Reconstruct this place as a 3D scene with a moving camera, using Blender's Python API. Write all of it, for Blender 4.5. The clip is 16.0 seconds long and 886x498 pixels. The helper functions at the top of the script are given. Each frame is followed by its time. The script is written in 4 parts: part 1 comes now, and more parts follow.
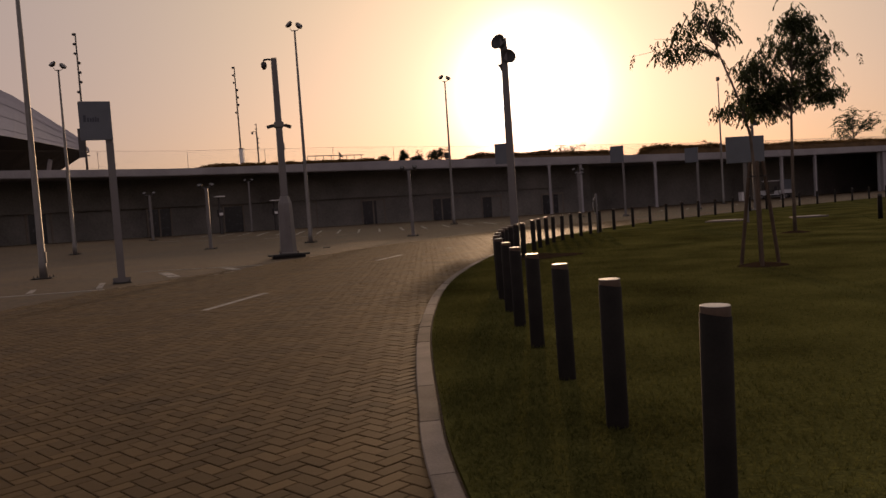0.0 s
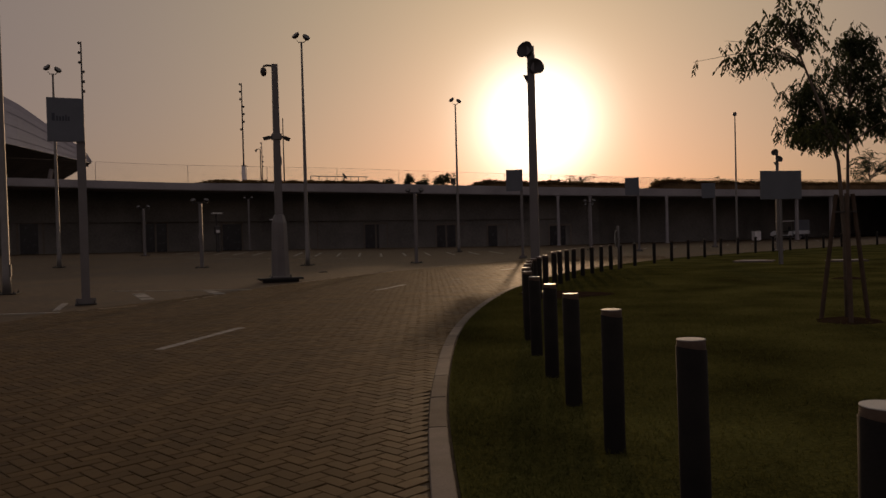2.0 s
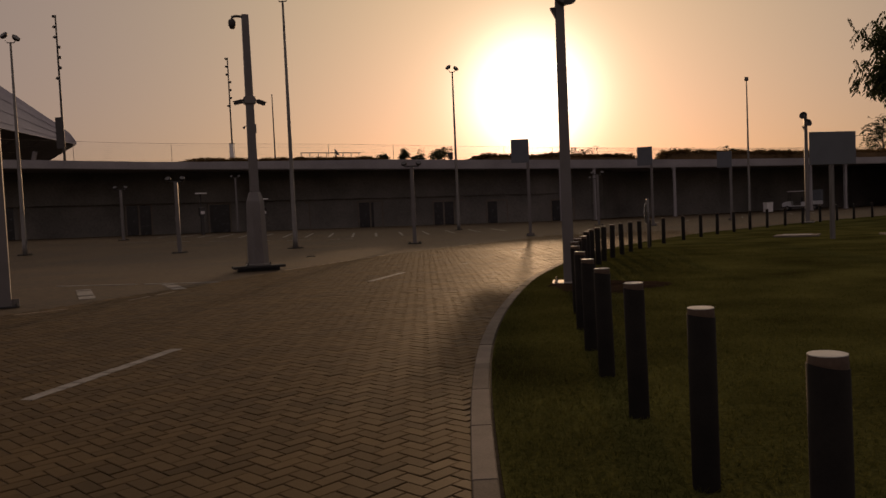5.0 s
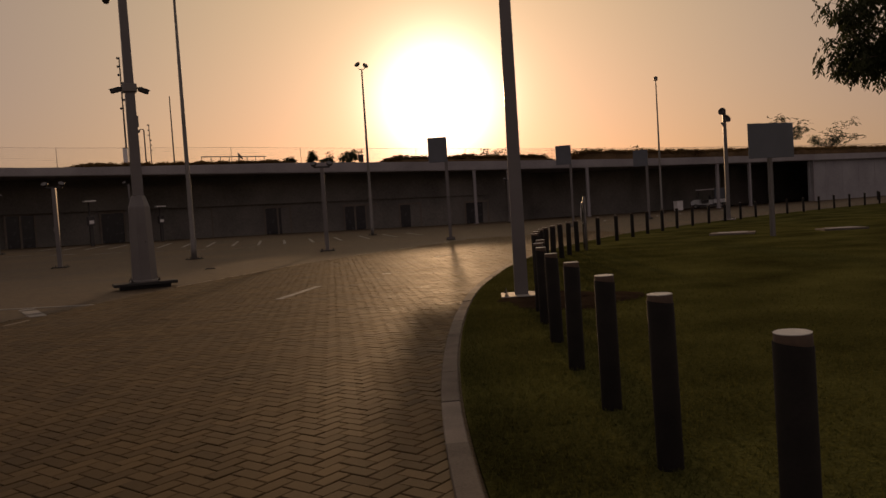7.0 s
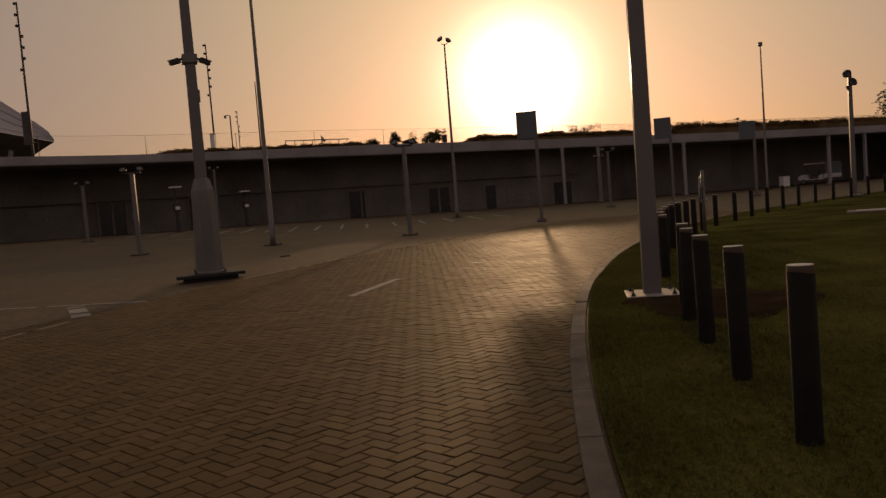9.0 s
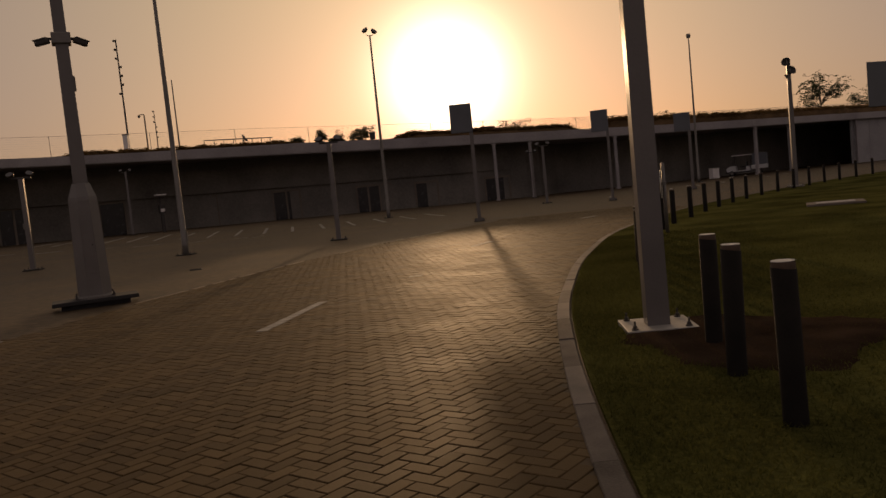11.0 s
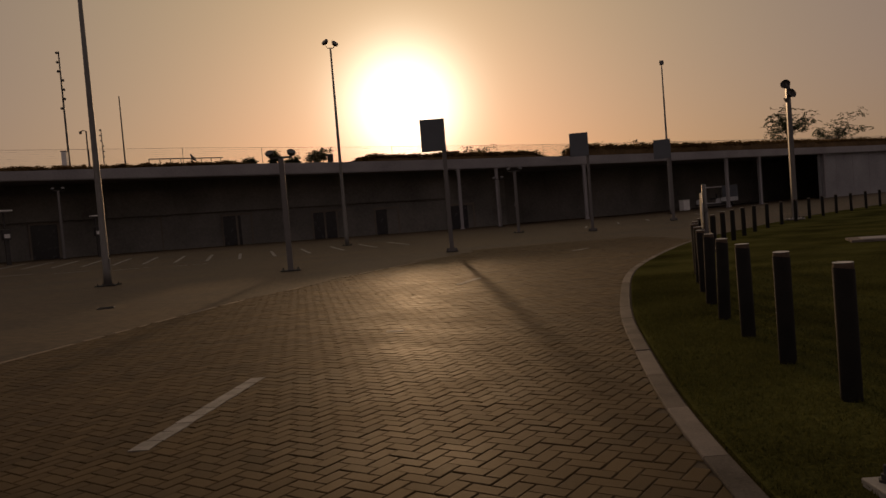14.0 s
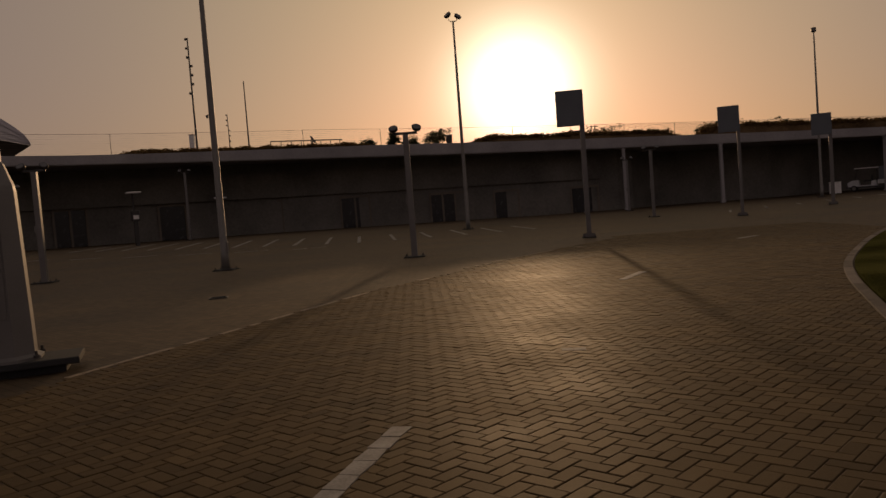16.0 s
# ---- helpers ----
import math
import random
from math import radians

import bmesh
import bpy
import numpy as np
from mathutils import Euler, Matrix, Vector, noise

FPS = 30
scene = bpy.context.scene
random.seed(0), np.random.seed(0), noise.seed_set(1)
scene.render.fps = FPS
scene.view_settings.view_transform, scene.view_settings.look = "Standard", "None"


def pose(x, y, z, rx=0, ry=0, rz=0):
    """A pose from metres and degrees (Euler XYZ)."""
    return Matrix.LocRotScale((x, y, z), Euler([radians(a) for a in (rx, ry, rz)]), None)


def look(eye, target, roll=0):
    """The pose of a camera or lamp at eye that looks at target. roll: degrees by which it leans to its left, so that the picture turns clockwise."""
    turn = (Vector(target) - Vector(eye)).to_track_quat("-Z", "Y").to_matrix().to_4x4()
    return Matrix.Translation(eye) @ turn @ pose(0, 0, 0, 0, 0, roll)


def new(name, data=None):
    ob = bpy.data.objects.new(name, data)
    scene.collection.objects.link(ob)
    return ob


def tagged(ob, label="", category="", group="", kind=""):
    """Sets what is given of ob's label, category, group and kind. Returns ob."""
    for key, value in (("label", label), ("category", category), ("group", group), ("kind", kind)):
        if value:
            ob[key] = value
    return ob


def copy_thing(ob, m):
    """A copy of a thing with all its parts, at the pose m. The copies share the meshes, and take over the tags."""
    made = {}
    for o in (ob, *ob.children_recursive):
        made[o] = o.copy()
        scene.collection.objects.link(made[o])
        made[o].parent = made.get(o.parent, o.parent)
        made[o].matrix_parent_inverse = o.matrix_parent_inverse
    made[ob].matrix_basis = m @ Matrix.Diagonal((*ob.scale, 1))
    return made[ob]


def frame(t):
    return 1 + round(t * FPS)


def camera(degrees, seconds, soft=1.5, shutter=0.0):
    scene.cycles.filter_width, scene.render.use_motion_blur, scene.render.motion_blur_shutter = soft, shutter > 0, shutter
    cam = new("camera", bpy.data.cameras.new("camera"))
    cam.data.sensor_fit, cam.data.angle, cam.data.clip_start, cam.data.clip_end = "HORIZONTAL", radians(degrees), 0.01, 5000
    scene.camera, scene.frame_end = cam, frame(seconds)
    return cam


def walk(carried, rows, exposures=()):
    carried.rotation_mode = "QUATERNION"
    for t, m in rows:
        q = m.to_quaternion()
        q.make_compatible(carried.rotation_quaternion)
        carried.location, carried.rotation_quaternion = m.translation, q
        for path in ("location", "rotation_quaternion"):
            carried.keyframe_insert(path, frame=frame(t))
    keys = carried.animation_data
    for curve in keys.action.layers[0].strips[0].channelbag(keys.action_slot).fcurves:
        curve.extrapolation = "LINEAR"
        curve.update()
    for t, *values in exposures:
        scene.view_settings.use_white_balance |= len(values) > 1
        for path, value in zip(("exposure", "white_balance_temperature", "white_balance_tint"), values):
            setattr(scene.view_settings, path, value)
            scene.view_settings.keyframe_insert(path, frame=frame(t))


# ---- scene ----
cam = camera(59.6, 16.0)
PATH = [
    (0, (0.677, 1.797, 1.347), (0.49, 3.786, 1.244), -3.9),
    (0.5, (0.544, 2.44, 1.373), (0.389, 4.432, 1.269), -4.2),
    (1, (0.462, 3.088, 1.384), (0.338, 5.083, 1.335), -3.2),
    (1.5, (0.328, 3.601, 1.391), (0.206, 5.597, 1.436), -1.5),
    (2, (0.255, 4.175, 1.353), (0.068, 6.166, 1.319), -1.5),
    (2.5, (0.134, 4.727, 1.365), (-0.28, 6.681, 1.258), -1.8),
    (3, (0.074, 5.389, 1.352), (-0.193, 7.367, 1.238), -2.5),
    (3.5, (0.027, 6.057, 1.355), (-0.19, 8.042, 1.236), -2.2),
    (4, (-0.077, 6.558, 1.38), (-0.275, 8.544, 1.263), -2.3),
    (6.3, (-0.605, 9.308, 1.347), (-0.698, 11.305, 1.279), -4.0),
    (6.5, (-0.653, 9.546, 1.341), (-0.668, 11.545, 1.263), -4.0),
    (7, (-0.74, 10.147, 1.345), (-0.687, 12.145, 1.25), -3.6),
    (7.5, (-0.855, 10.703, 1.34), (-0.795, 12.698, 1.201), -3.6),
    (8, (-0.918, 11.239, 1.349), (-1.032, 13.231, 1.211), -4.0),
    (8.5, (-0.975, 11.878, 1.334), (-1.215, 13.859, 1.213), -3.9),
    (9, (-0.941, 12.478, 1.324), (-1.108, 14.466, 1.197), -4.5),
    (9.2, (-0.978, 12.761, 1.336), (-1.11, 14.753, 1.208), -4.5),
    (11.3, (-1.214, 15.153, 1.417), (-1.201, 17.148, 1.267), -5.8),
    (11.5, (-1.256, 15.386, 1.42), (-1.372, 17.378, 1.282), -6.0),
    (12, (-1.321, 16.072, 1.388), (-1.5, 18.06, 1.261), -6.1),
    (12.5, (-1.341, 16.71, 1.408), (-1.418, 18.705, 1.301), -5.7),
    (13, (-1.433, 17.265, 1.404), (-1.458, 19.263, 1.315), -5.5),
    (13.5, (-1.51, 18.074, 1.35), (-1.405, 20.069, 1.258), -5.4),
    (14, (-1.57, 18.658, 1.368), (-1.438, 20.652, 1.281), -4.6),
    (14.5, (-1.682, 19.21, 1.364), (-1.44, 21.191, 1.236), -4.8),
    (15, (-1.817, 19.807, 1.364), (-1.637, 21.794, 1.222), -4.2),
    (15.5, (-2.029, 20.336, 1.384), (-2.022, 22.332, 1.255), -4.6),
    (16, (-2.162, 21.074, 1.373), (-2.323, 23.065, 1.266), -4.4),
]
EXPOSURES = [(0, 0.5, 6100, 16), (0.5, 0.3, 6150, 16), (1.0, -0.2, 6100, 15), (1.5, -0.7, 6000, 14), (2.0, -0.35, 6100, 12), (2.5, 0.12, 6150, 11), (3.0, 0.05, 6200, 12), (4.0, -0.1, 6300, 14), (7.0, 0.0, 6700, 14), (9.0, 0.0, 6800, 13), (12.0, -0.05, 6700, 12), (12.5, -0.3, 6700, 12), (13.0, -0.45, 6700, 12), (13.5, -0.18, 6650, 12), (14.0, -0.42, 6600, 12), (14.5, -0.35, 6600, 12), (15.0, -0.12, 6550, 12), (16, -0.35, 6600, 12)]
walk(cam, [(t, look(eye, target, roll)) for t, eye, target, roll in PATH], exposures=EXPOSURES)

SKY_STRENGTH = 0.10
SKY_TINT = (0.17, 0.07, 0.19)
SKY_LOBES = ((0, (1.85, 1.53, 1.2)), (2, (1.15, 0.9, 0.15)), (14, (2.3, 2.3, 0.25)), (110, (2.6, 2.7, 1.2)), (500, (22, 22, 18)))
SUN_POWER = 1.0

# ---- light ----
SUN_AZ, SUN_EL = radians(1.8), radians(8.2)
SUN_DIR = Vector((math.sin(SUN_AZ) * math.cos(SUN_EL), math.cos(SUN_AZ) * math.cos(SUN_EL), math.sin(SUN_EL)))
world = bpy.data.worlds.new("world")
scene.world = world
world.use_nodes = True
wn, wl = world.node_tree.nodes, world.node_tree.links
wn.clear()
w_out = wn.new("ShaderNodeOutputWorld")
w_bg = wn.new("ShaderNodeBackground")
sky = wn.new("ShaderNodeTexSky")
sky.sky_type = "NISHITA"
sky.sun_disc = False
sky.sun_elevation, sky.sun_rotation = SUN_EL, SUN_AZ
sky.altitude, sky.air_density, sky.dust_density, sky.ozone_density = 20, 1.3, 1.8, 2.0
# the haze round the low sun: a bright core and a wide warm aureole
w_co = wn.new("ShaderNodeTexCoord")
w_dot = wn.new("ShaderNodeVectorMath")
w_dot.operation = "DOT_PRODUCT"
w_dot.inputs[1].default_value = SUN_DIR
wl.new(w_co.outputs["Generated"], w_dot.inputs[0])


def sky_lobe(power, colour):
    """A round lobe of light about the sun's direction."""
    top = wn.new("ShaderNodeMath")
    top.operation = "MAXIMUM"
    top.inputs[1].default_value = 0.0
    wl.new(w_dot.outputs["Value"], top.inputs[0])
    p = wn.new("ShaderNodeMath")
    p.operation = "POWER"
    p.inputs[1].default_value = power
    wl.new(top.outputs[0], p.inputs[0])
    v = wn.new("ShaderNodeVectorMath")
    v.operation = "SCALE"
    v.inputs[0].default_value = colour
    wl.new(p.outputs[0], v.inputs["Scale"])
    return v.outputs[0]


w_scale = wn.new("ShaderNodeVectorMath")
w_scale.operation = "MULTIPLY"
w_scale.inputs[1].default_value = (SKY_TINT)
wl.new(sky.outputs[0], w_scale.inputs[0])
total = w_scale.outputs[0]
for power, colour in SKY_LOBES:
    w_add = wn.new("ShaderNodeVectorMath")
    w_add.operation = "ADD"
    wl.new(total, w_add.inputs[0])
    wl.new(sky_lobe(power, colour), w_add.inputs[1])
    total = w_add.outputs[0]
wl.new(total, w_bg.inputs["Color"])
w_bg.inputs["Strength"].default_value = SKY_STRENGTH
wl.new(w_bg.outputs[0], w_out.inputs[0])

sun = new("sun", bpy.data.lights.new("sun", "SUN"))
sun.data.energy, sun.data.angle, sun.data.color = SUN_POWER, radians(1.0), (1.0, 0.62, 0.32)
sun.matrix_world = look((0, 0, 50), Vector((0, 0, 50)) - SUN_DIR)


# ---- materials ----
def material(name, colour, rough=0.7, metal=0.0, vary=0.18, scale=3.0, fine=60.0, bump=0.15, bump_size=0.01, spec=0.5, spots=0.0, per_piece=0.0, island=0.0):
    """A surface with stains and grain at two scales, fine relief, and an own tone for each piece where asked."""
    m = bpy.data.materials.new(name)
    m.use_nodes = True
    n, l = m.node_tree.nodes, m.node_tree.links
    b = n["Principled BSDF"]
    b.inputs["Metallic"].default_value = metal
    b.inputs["Specular IOR Level"].default_value = spec
    co = n.new("ShaderNodeTexCoord")
    src = n.new("ShaderNodeNewGeometry").outputs["Position"] if per_piece or island else co.outputs["Object"]
    big, small = n.new("ShaderNodeTexNoise"), n.new("ShaderNodeTexNoise")
    big.inputs["Scale"].default_value, small.inputs["Scale"].default_value = scale, fine
    big.inputs["Detail"].default_value, small.inputs["Detail"].default_value = 5, 3
    for t in (big, small):
        l.new(src, t.inputs["Vector"])
    mixed = n.new("ShaderNodeMath")
    mixed.operation = "MULTIPLY_ADD"
    mixed.inputs[1].default_value = 0.45
    l.new(small.outputs[0], mixed.inputs[0])
    l.new(big.outputs[0], mixed.inputs[2])
    tone = mixed.outputs[0]
    if per_piece or island:
        rnd = n.new("ShaderNodeObjectInfo").outputs["Random"] if per_piece else n.new("ShaderNodeNewGeometry").outputs["Random Per Island"]
        pm = n.new("ShaderNodeMath")
        pm.operation = "MULTIPLY_ADD"
        pm.inputs[1].default_value = max(per_piece, island)
        l.new(rnd, pm.inputs[0])
        l.new(tone, pm.inputs[2])
        tone = pm.outputs[0]
    span = n.new("ShaderNodeMapRange")
    span.inputs["From Min"].default_value = 0.35
    span.inputs["From Max"].default_value = 1.1 + max(per_piece, island)
    span.inputs["To Min"].default_value, span.inputs["To Max"].default_value = 1 - 1.6 * vary, 1 + 1.6 * vary
    l.new(tone, span.inputs["Value"])
    col = n.new("ShaderNodeVectorMath")
    col.operation = "SCALE"
    col.inputs[0].default_value = colour
    l.new(span.outputs[0], col.inputs["Scale"])
    l.new(col.outputs[0], b.inputs["Base Color"])
    rr = n.new("ShaderNodeMapRange")
    rr.inputs["To Min"].default_value, rr.inputs["To Max"].default_value = max(0.05, rough - 0.12), min(1, rough + 0.12)
    l.new(big.outputs[0], rr.inputs["Value"])
    l.new(rr.outputs[0], b.inputs["Roughness"])
    if bump:
        bp = n.new("ShaderNodeBump")
        bp.inputs["Strength"].default_value, bp.inputs["Distance"].default_value = bump, bump_size
        l.new(small.outputs[0], bp.inputs["Height"])
        l.new(bp.outputs[0], b.inputs["Normal"])
    return m


PAVER = material("paver_clay", (0.108, 0.074, 0.036), 0.66, vary=0.34, scale=1.1, fine=90, bump=0.35, bump_size=0.004, per_piece=0.5, spec=0.07)
PAVER_REST = material("paver_clay_rest", (0.108, 0.074, 0.036), 0.66, vary=0.34, scale=1.1, fine=90, bump=0.35, bump_size=0.004, island=0.5, spec=0.07)
SAND = material("joint_sand", (0.050, 0.036, 0.024), 0.95, vary=0.3, scale=2, fine=200, spec=0.1)
KERB = material("kerb_concrete", (0.165, 0.142, 0.122), 0.8, vary=0.52, scale=3.5, fine=70, bump=0.35, bump_size=0.006, per_piece=0.6, spec=0.15)
LAWN = material("lawn_turf", (0.088, 0.086, 0.026), 1.0, vary=0.55, scale=0.6, fine=30, bump=1.0, bump_size=0.05, spec=0.0)
BLADE = material("grass_blade", (0.088, 0.090, 0.027), 0.9, vary=0.55, scale=0.6, fine=20, bump=0, island=0.3, spec=0.0)
SOIL = material("bare_soil", (0.045, 0.030, 0.020), 1.0, vary=0.35, scale=3, fine=60, bump=0.8, bump_size=0.02, spec=0.0)
BOLLARD = material("bollard_dark", (0.016, 0.014, 0.012), 0.8, vary=0.3, scale=6, fine=80, bump=0.2, bump_size=0.002, spec=0.15)
CAP = material("bollard_cap", (0.62, 0.60, 0.56), 0.45, vary=0.15, scale=12, fine=120, bump=0.1)
POLE = material("pole_grey_paint", (0.165, 0.155, 0.148), 0.42, vary=0.12, scale=2, fine=60, bump=0.08, spec=0.5)
# paler than GALV: the sky's glare on the plate is put into the colour
PLATE = material("plate_galvanised_glare", (0.33, 0.315, 0.29), 0.6, vary=0.2, scale=5, fine=60, bump=0.1)
GALV = material("pole_galvanised", (0.20, 0.19, 0.175), 0.5, metal=0.3, vary=0.15, scale=3, fine=50, bump=0.05)
DARKMETAL = material("dark_metal", (0.045, 0.042, 0.04), 0.5, vary=0.2, scale=5, fine=60, bump=0.05)
RUBBER = material("base_rubber", (0.03, 0.03, 0.03), 0.8, vary=0.2)
BOARD = material("sign_back", (0.125, 0.14, 0.16), 0.5, vary=0.12, scale=1.5, fine=30, bump=0.05)
INK = material("sign_ink", (0.05, 0.06, 0.08), 0.6, vary=0.1)
PAINT = material("road_paint", (0.28, 0.265, 0.24), 0.75, vary=0.42, scale=5, fine=60, bump=0.2, bump_size=0.003)
KHAKI = material("paving_edge_lit", (0.26, 0.20, 0.135), 0.7, vary=0.3, scale=4, fine=60, bump=0.2, bump_size=0.003)
CONCRETE = material("deck_concrete", (0.34, 0.325, 0.33), 0.85, vary=0.2, scale=0.35, fine=8, bump=0.2, bump_size=0.02)
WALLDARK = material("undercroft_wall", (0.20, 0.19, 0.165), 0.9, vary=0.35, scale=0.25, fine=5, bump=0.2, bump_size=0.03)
WALLGREY = material("screen_wall", (0.34, 0.34, 0.35), 0.85, vary=0.2, scale=0.3, fine=6, bump=0.1)
FRAMEM = material("door_frame_paint", (0.20, 0.17, 0.13), 0.6, vary=0.15)
GLASSD = material("dark_glazing", (0.02, 0.022, 0.025), 0.25, vary=0.2, bump=0)
SHEET = material("stadium_cladding", (0.46, 0.43, 0.45), 0.4, metal=0.3, vary=0.12, scale=0.15, fine=3, bump=0.1)
LEAF = material("leaf", (0.045, 0.055, 0.02), 0.6, vary=0.35, scale=2, fine=12, bump=0, island=0.6, spec=0.3)
DRYLEAF = material("shrub_leaf", (0.20, 0.125, 0.05), 0.75, vary=0.35, scale=1, fine=8, bump=0, island=0.6, spec=0.2)
SCRUB = material("dry_scrub", (0.13, 0.085, 0.045), 0.95, vary=0.4, scale=0.8, fine=9, bump=1.0, bump_size=0.12, spec=0.05)
BARK = material("bark", (0.13, 0.10, 0.075), 0.9, vary=0.3, scale=6, fine=60, bump=0.6, bump_size=0.01)
STAKE = material("stake_wood", (0.085, 0.056, 0.036), 0.85, vary=0.25, scale=8, fine=70, bump=0.3)
WHITE = material("white_plastic", (0.75, 0.74, 0.72), 0.45, vary=0.08)
CARTBODY = material("cart_body", (0.62, 0.64, 0.64), 0.35, vary=0.08)
TYRE = material("tyre", (0.02, 0.02, 0.02), 0.85, vary=0.2)
WIRE = material("fence_wire", (0.20, 0.17, 0.14), 0.6, metal=0.4, vary=0.1, bump=0)
LENS = material("lamp_glass", (0.16, 0.16, 0.16), 0.2, vary=0.1, bump=0)

# leaves let some light through
for leafy in (LEAF, DRYLEAF, BLADE):
    ln, ll = leafy.node_tree.nodes, leafy.node_tree.links
    body = ln["Principled BSDF"]
    thin = ln.new("ShaderNodeBsdfTranslucent")
    ll.new(body.inputs["Base Color"].links[0].from_socket, thin.inputs["Color"])
    both = ln.new("ShaderNodeMixShader")
    both.inputs[0].default_value = 0.45
    ll.new(body.outputs[0], both.inputs[1])
    ll.new(thin.outputs[0], both.inputs[2])
    ll.new(both.outputs[0], ln["Material Output"].inputs["Surface"])


# ---- building helpers ----
def finish(name, bm, mat, parent=None, label="", smooth=False):
    me = bpy.data.meshes.new(name)
    bm.to_mesh(me)
    bm.free()
    me.materials.append(mat)
    if smooth:
        me.polygons.foreach_set("use_smooth", [True] * len(me.polygons))
    ob = new(name, me)
    ob.parent = parent
    if label:
        ob["label"] = label
    return ob


def part(name, bm, mat, parent, label="", smooth=False):
    """One mesh object under a thing or a part."""
    return finish(name, bm, mat, parent, label, smooth)


def thing(name, x, y, z, turn, label, category, group=""):
    ob = new(name)
    ob.empty_display_size = 0.1
    ob.matrix_basis = pose(x, y, z, 0, 0, turn)
    return tagged(ob, label, category, group)


def box(x0, x1, y0, y1, z0, z1, bevel=0.0, bm=None):
    bm = bm or bmesh.new()
    m = Matrix.LocRotScale(((x0 + x1) / 2, (y0 + y1) / 2, (z0 + z1) / 2), None, (x1 - x0, y1 - y0, z1 - z0))
    made = bmesh.ops.create_cube(bm, size=1, matrix=m)
    if bevel:
        edges = list({e for v in made["verts"] for e in v.link_edges})
        bmesh.ops.bevel(bm, geom=edges, offset=bevel, segments=2, affect="EDGES", profile=0.5)
    return bm


def tube(points, radii, sides=12, bm=None, caps=True, twist=0.0):
    """A tapered tube along points."""
    bm = bm or bmesh.new()
    rings = []
    pts = [Vector(p) for p in points]
    for i, p in enumerate(pts):
        way = (pts[min(i + 1, len(pts) - 1)] - pts[max(i - 1, 0)]).normalized()
        side = way.orthogonal().normalized() if abs(way.z) < 0.9 else way.cross(Vector((0, 1, 0))).normalized()
        up = way.cross(side).normalized()
        rings.append([bm.verts.new(p + radii[i] * (math.cos(a) * side + math.sin(a) * up)) for a in (twist + 2 * math.pi * k / sides for k in range(sides))])
    for a, b in zip(rings, rings[1:]):
        for k in range(sides):
            bm.faces.new((a[k], a[(k + 1) % sides], b[(k + 1) % sides], b[k]))
    if caps:
        bm.faces.new(rings[0][::-1])
        bm.faces.new(rings[-1])
    return bm


def lathe(profile, sides=20, bm=None, m=None):
    """A turned body about z from (radius, height) pairs."""
    bm = bm or bmesh.new()
    m = m or Matrix.Identity(4)
    rings = [[bm.verts.new(m @ Vector((r * math.cos(2 * math.pi * k / sides), r * math.sin(2 * math.pi * k / sides), z))) for k in range(sides)] for r, z in profile]
    for a, b in zip(rings, rings[1:]):
        for k in range(sides):
            bm.faces.new((a[k], a[(k + 1) % sides], b[(k + 1) % sides], b[k]))
    bm.faces.new(rings[0][::-1])
    bm.faces.new(rings[-1])
    return bm


def smoothstep(v):
    v = min(1.0, max(0.0, v))
    return v * v * (3 - 2 * v)


# the elevated deck runs along U; N points away across it
U, N = Vector((0.74, 0.672, 0)), Vector((-0.672, 0.74, 0))
DECK_UNDER, DECK_TOP = 6.2, 7.35


def deck_line(s):
    return 74.8 - 4.6 * ((s - 66) / 60) ** 2


DECK_PIVOT, DECK_EYE = Vector((-0.9, 11.3)), 1.37


def deck_scale(s):
    """How near the deck comes along its length: it swings in and ramps down towards its far end."""
    return float(np.interp(s, (-70, 15, 42, 76, 98, 130, 230), (1.09, 1.07, 1.0, 0.79, 0.69, 0.59, 0.59)))


def deck_point(s, off=0.0, z=0.0):
    p = U * s + N * (deck_line(s) + off)
    f = deck_scale(s)
    q = DECK_PIVOT + (Vector((p.x, p.y)) - DECK_PIVOT) * f
    if z > DECK_EYE:
        low = float(np.interp(s, (25, 45, 90, 150), (-0.15, 0.0, 0.2, 0.5)))
        high = float(np.interp(s, (27, 50, 90, 150), (-0.63, -0.1, 0.2, 0.5)))
        t = min(1.0, max(0.0, (z - DECK_UNDER) / (DECK_TOP - DECK_UNDER)))
        z = DECK_EYE + (z + (low + (high - low) * t) * smoothstep((z - 4.5) / 1.5) - DECK_EYE) * f
    return Vector((q.x, q.y, z))


def deck_turn(s):
    """The deck's heading at s, in degrees."""
    d = deck_point(s + 1) - deck_point(s - 1)
    return math.degrees(math.atan2(d.y, d.x))


def ground_z(x, y):
    """The car park rises a little towards the deck's near end."""
    s, d = 0.74 * x + 0.672 * y, -0.672 * x + 0.74 * y
    return 0.62 * smoothstep((d - 44) / 24) * min(1.15, max(0.0, (62 - s) / 45))


KERB_LINE = [(5.2, -22), (3.9, -12), (2.5, -4), (1.05, 2.0), (0.225, 5.34), (-0.09, 7.23), (-0.425, 9.9), (-0.60, 12.3), (-0.68, 14.5), (-0.65, 16.5), (-0.50, 18.8), (-0.255, 21.1), (0.08, 23.35),
             (0.545, 25.5), (1.03, 27.5), (1.66, 29.6), (2.56, 32.3), (3.62, 34.75), (5.75, 38.7), (8.0, 42.2), (10.7, 45.4), (15.6, 50.9), (20.6, 55.7), (27.8, 61.7), (39.3, 69.7), (59.3, 80.7), (89.5, 94), (110, 102)]


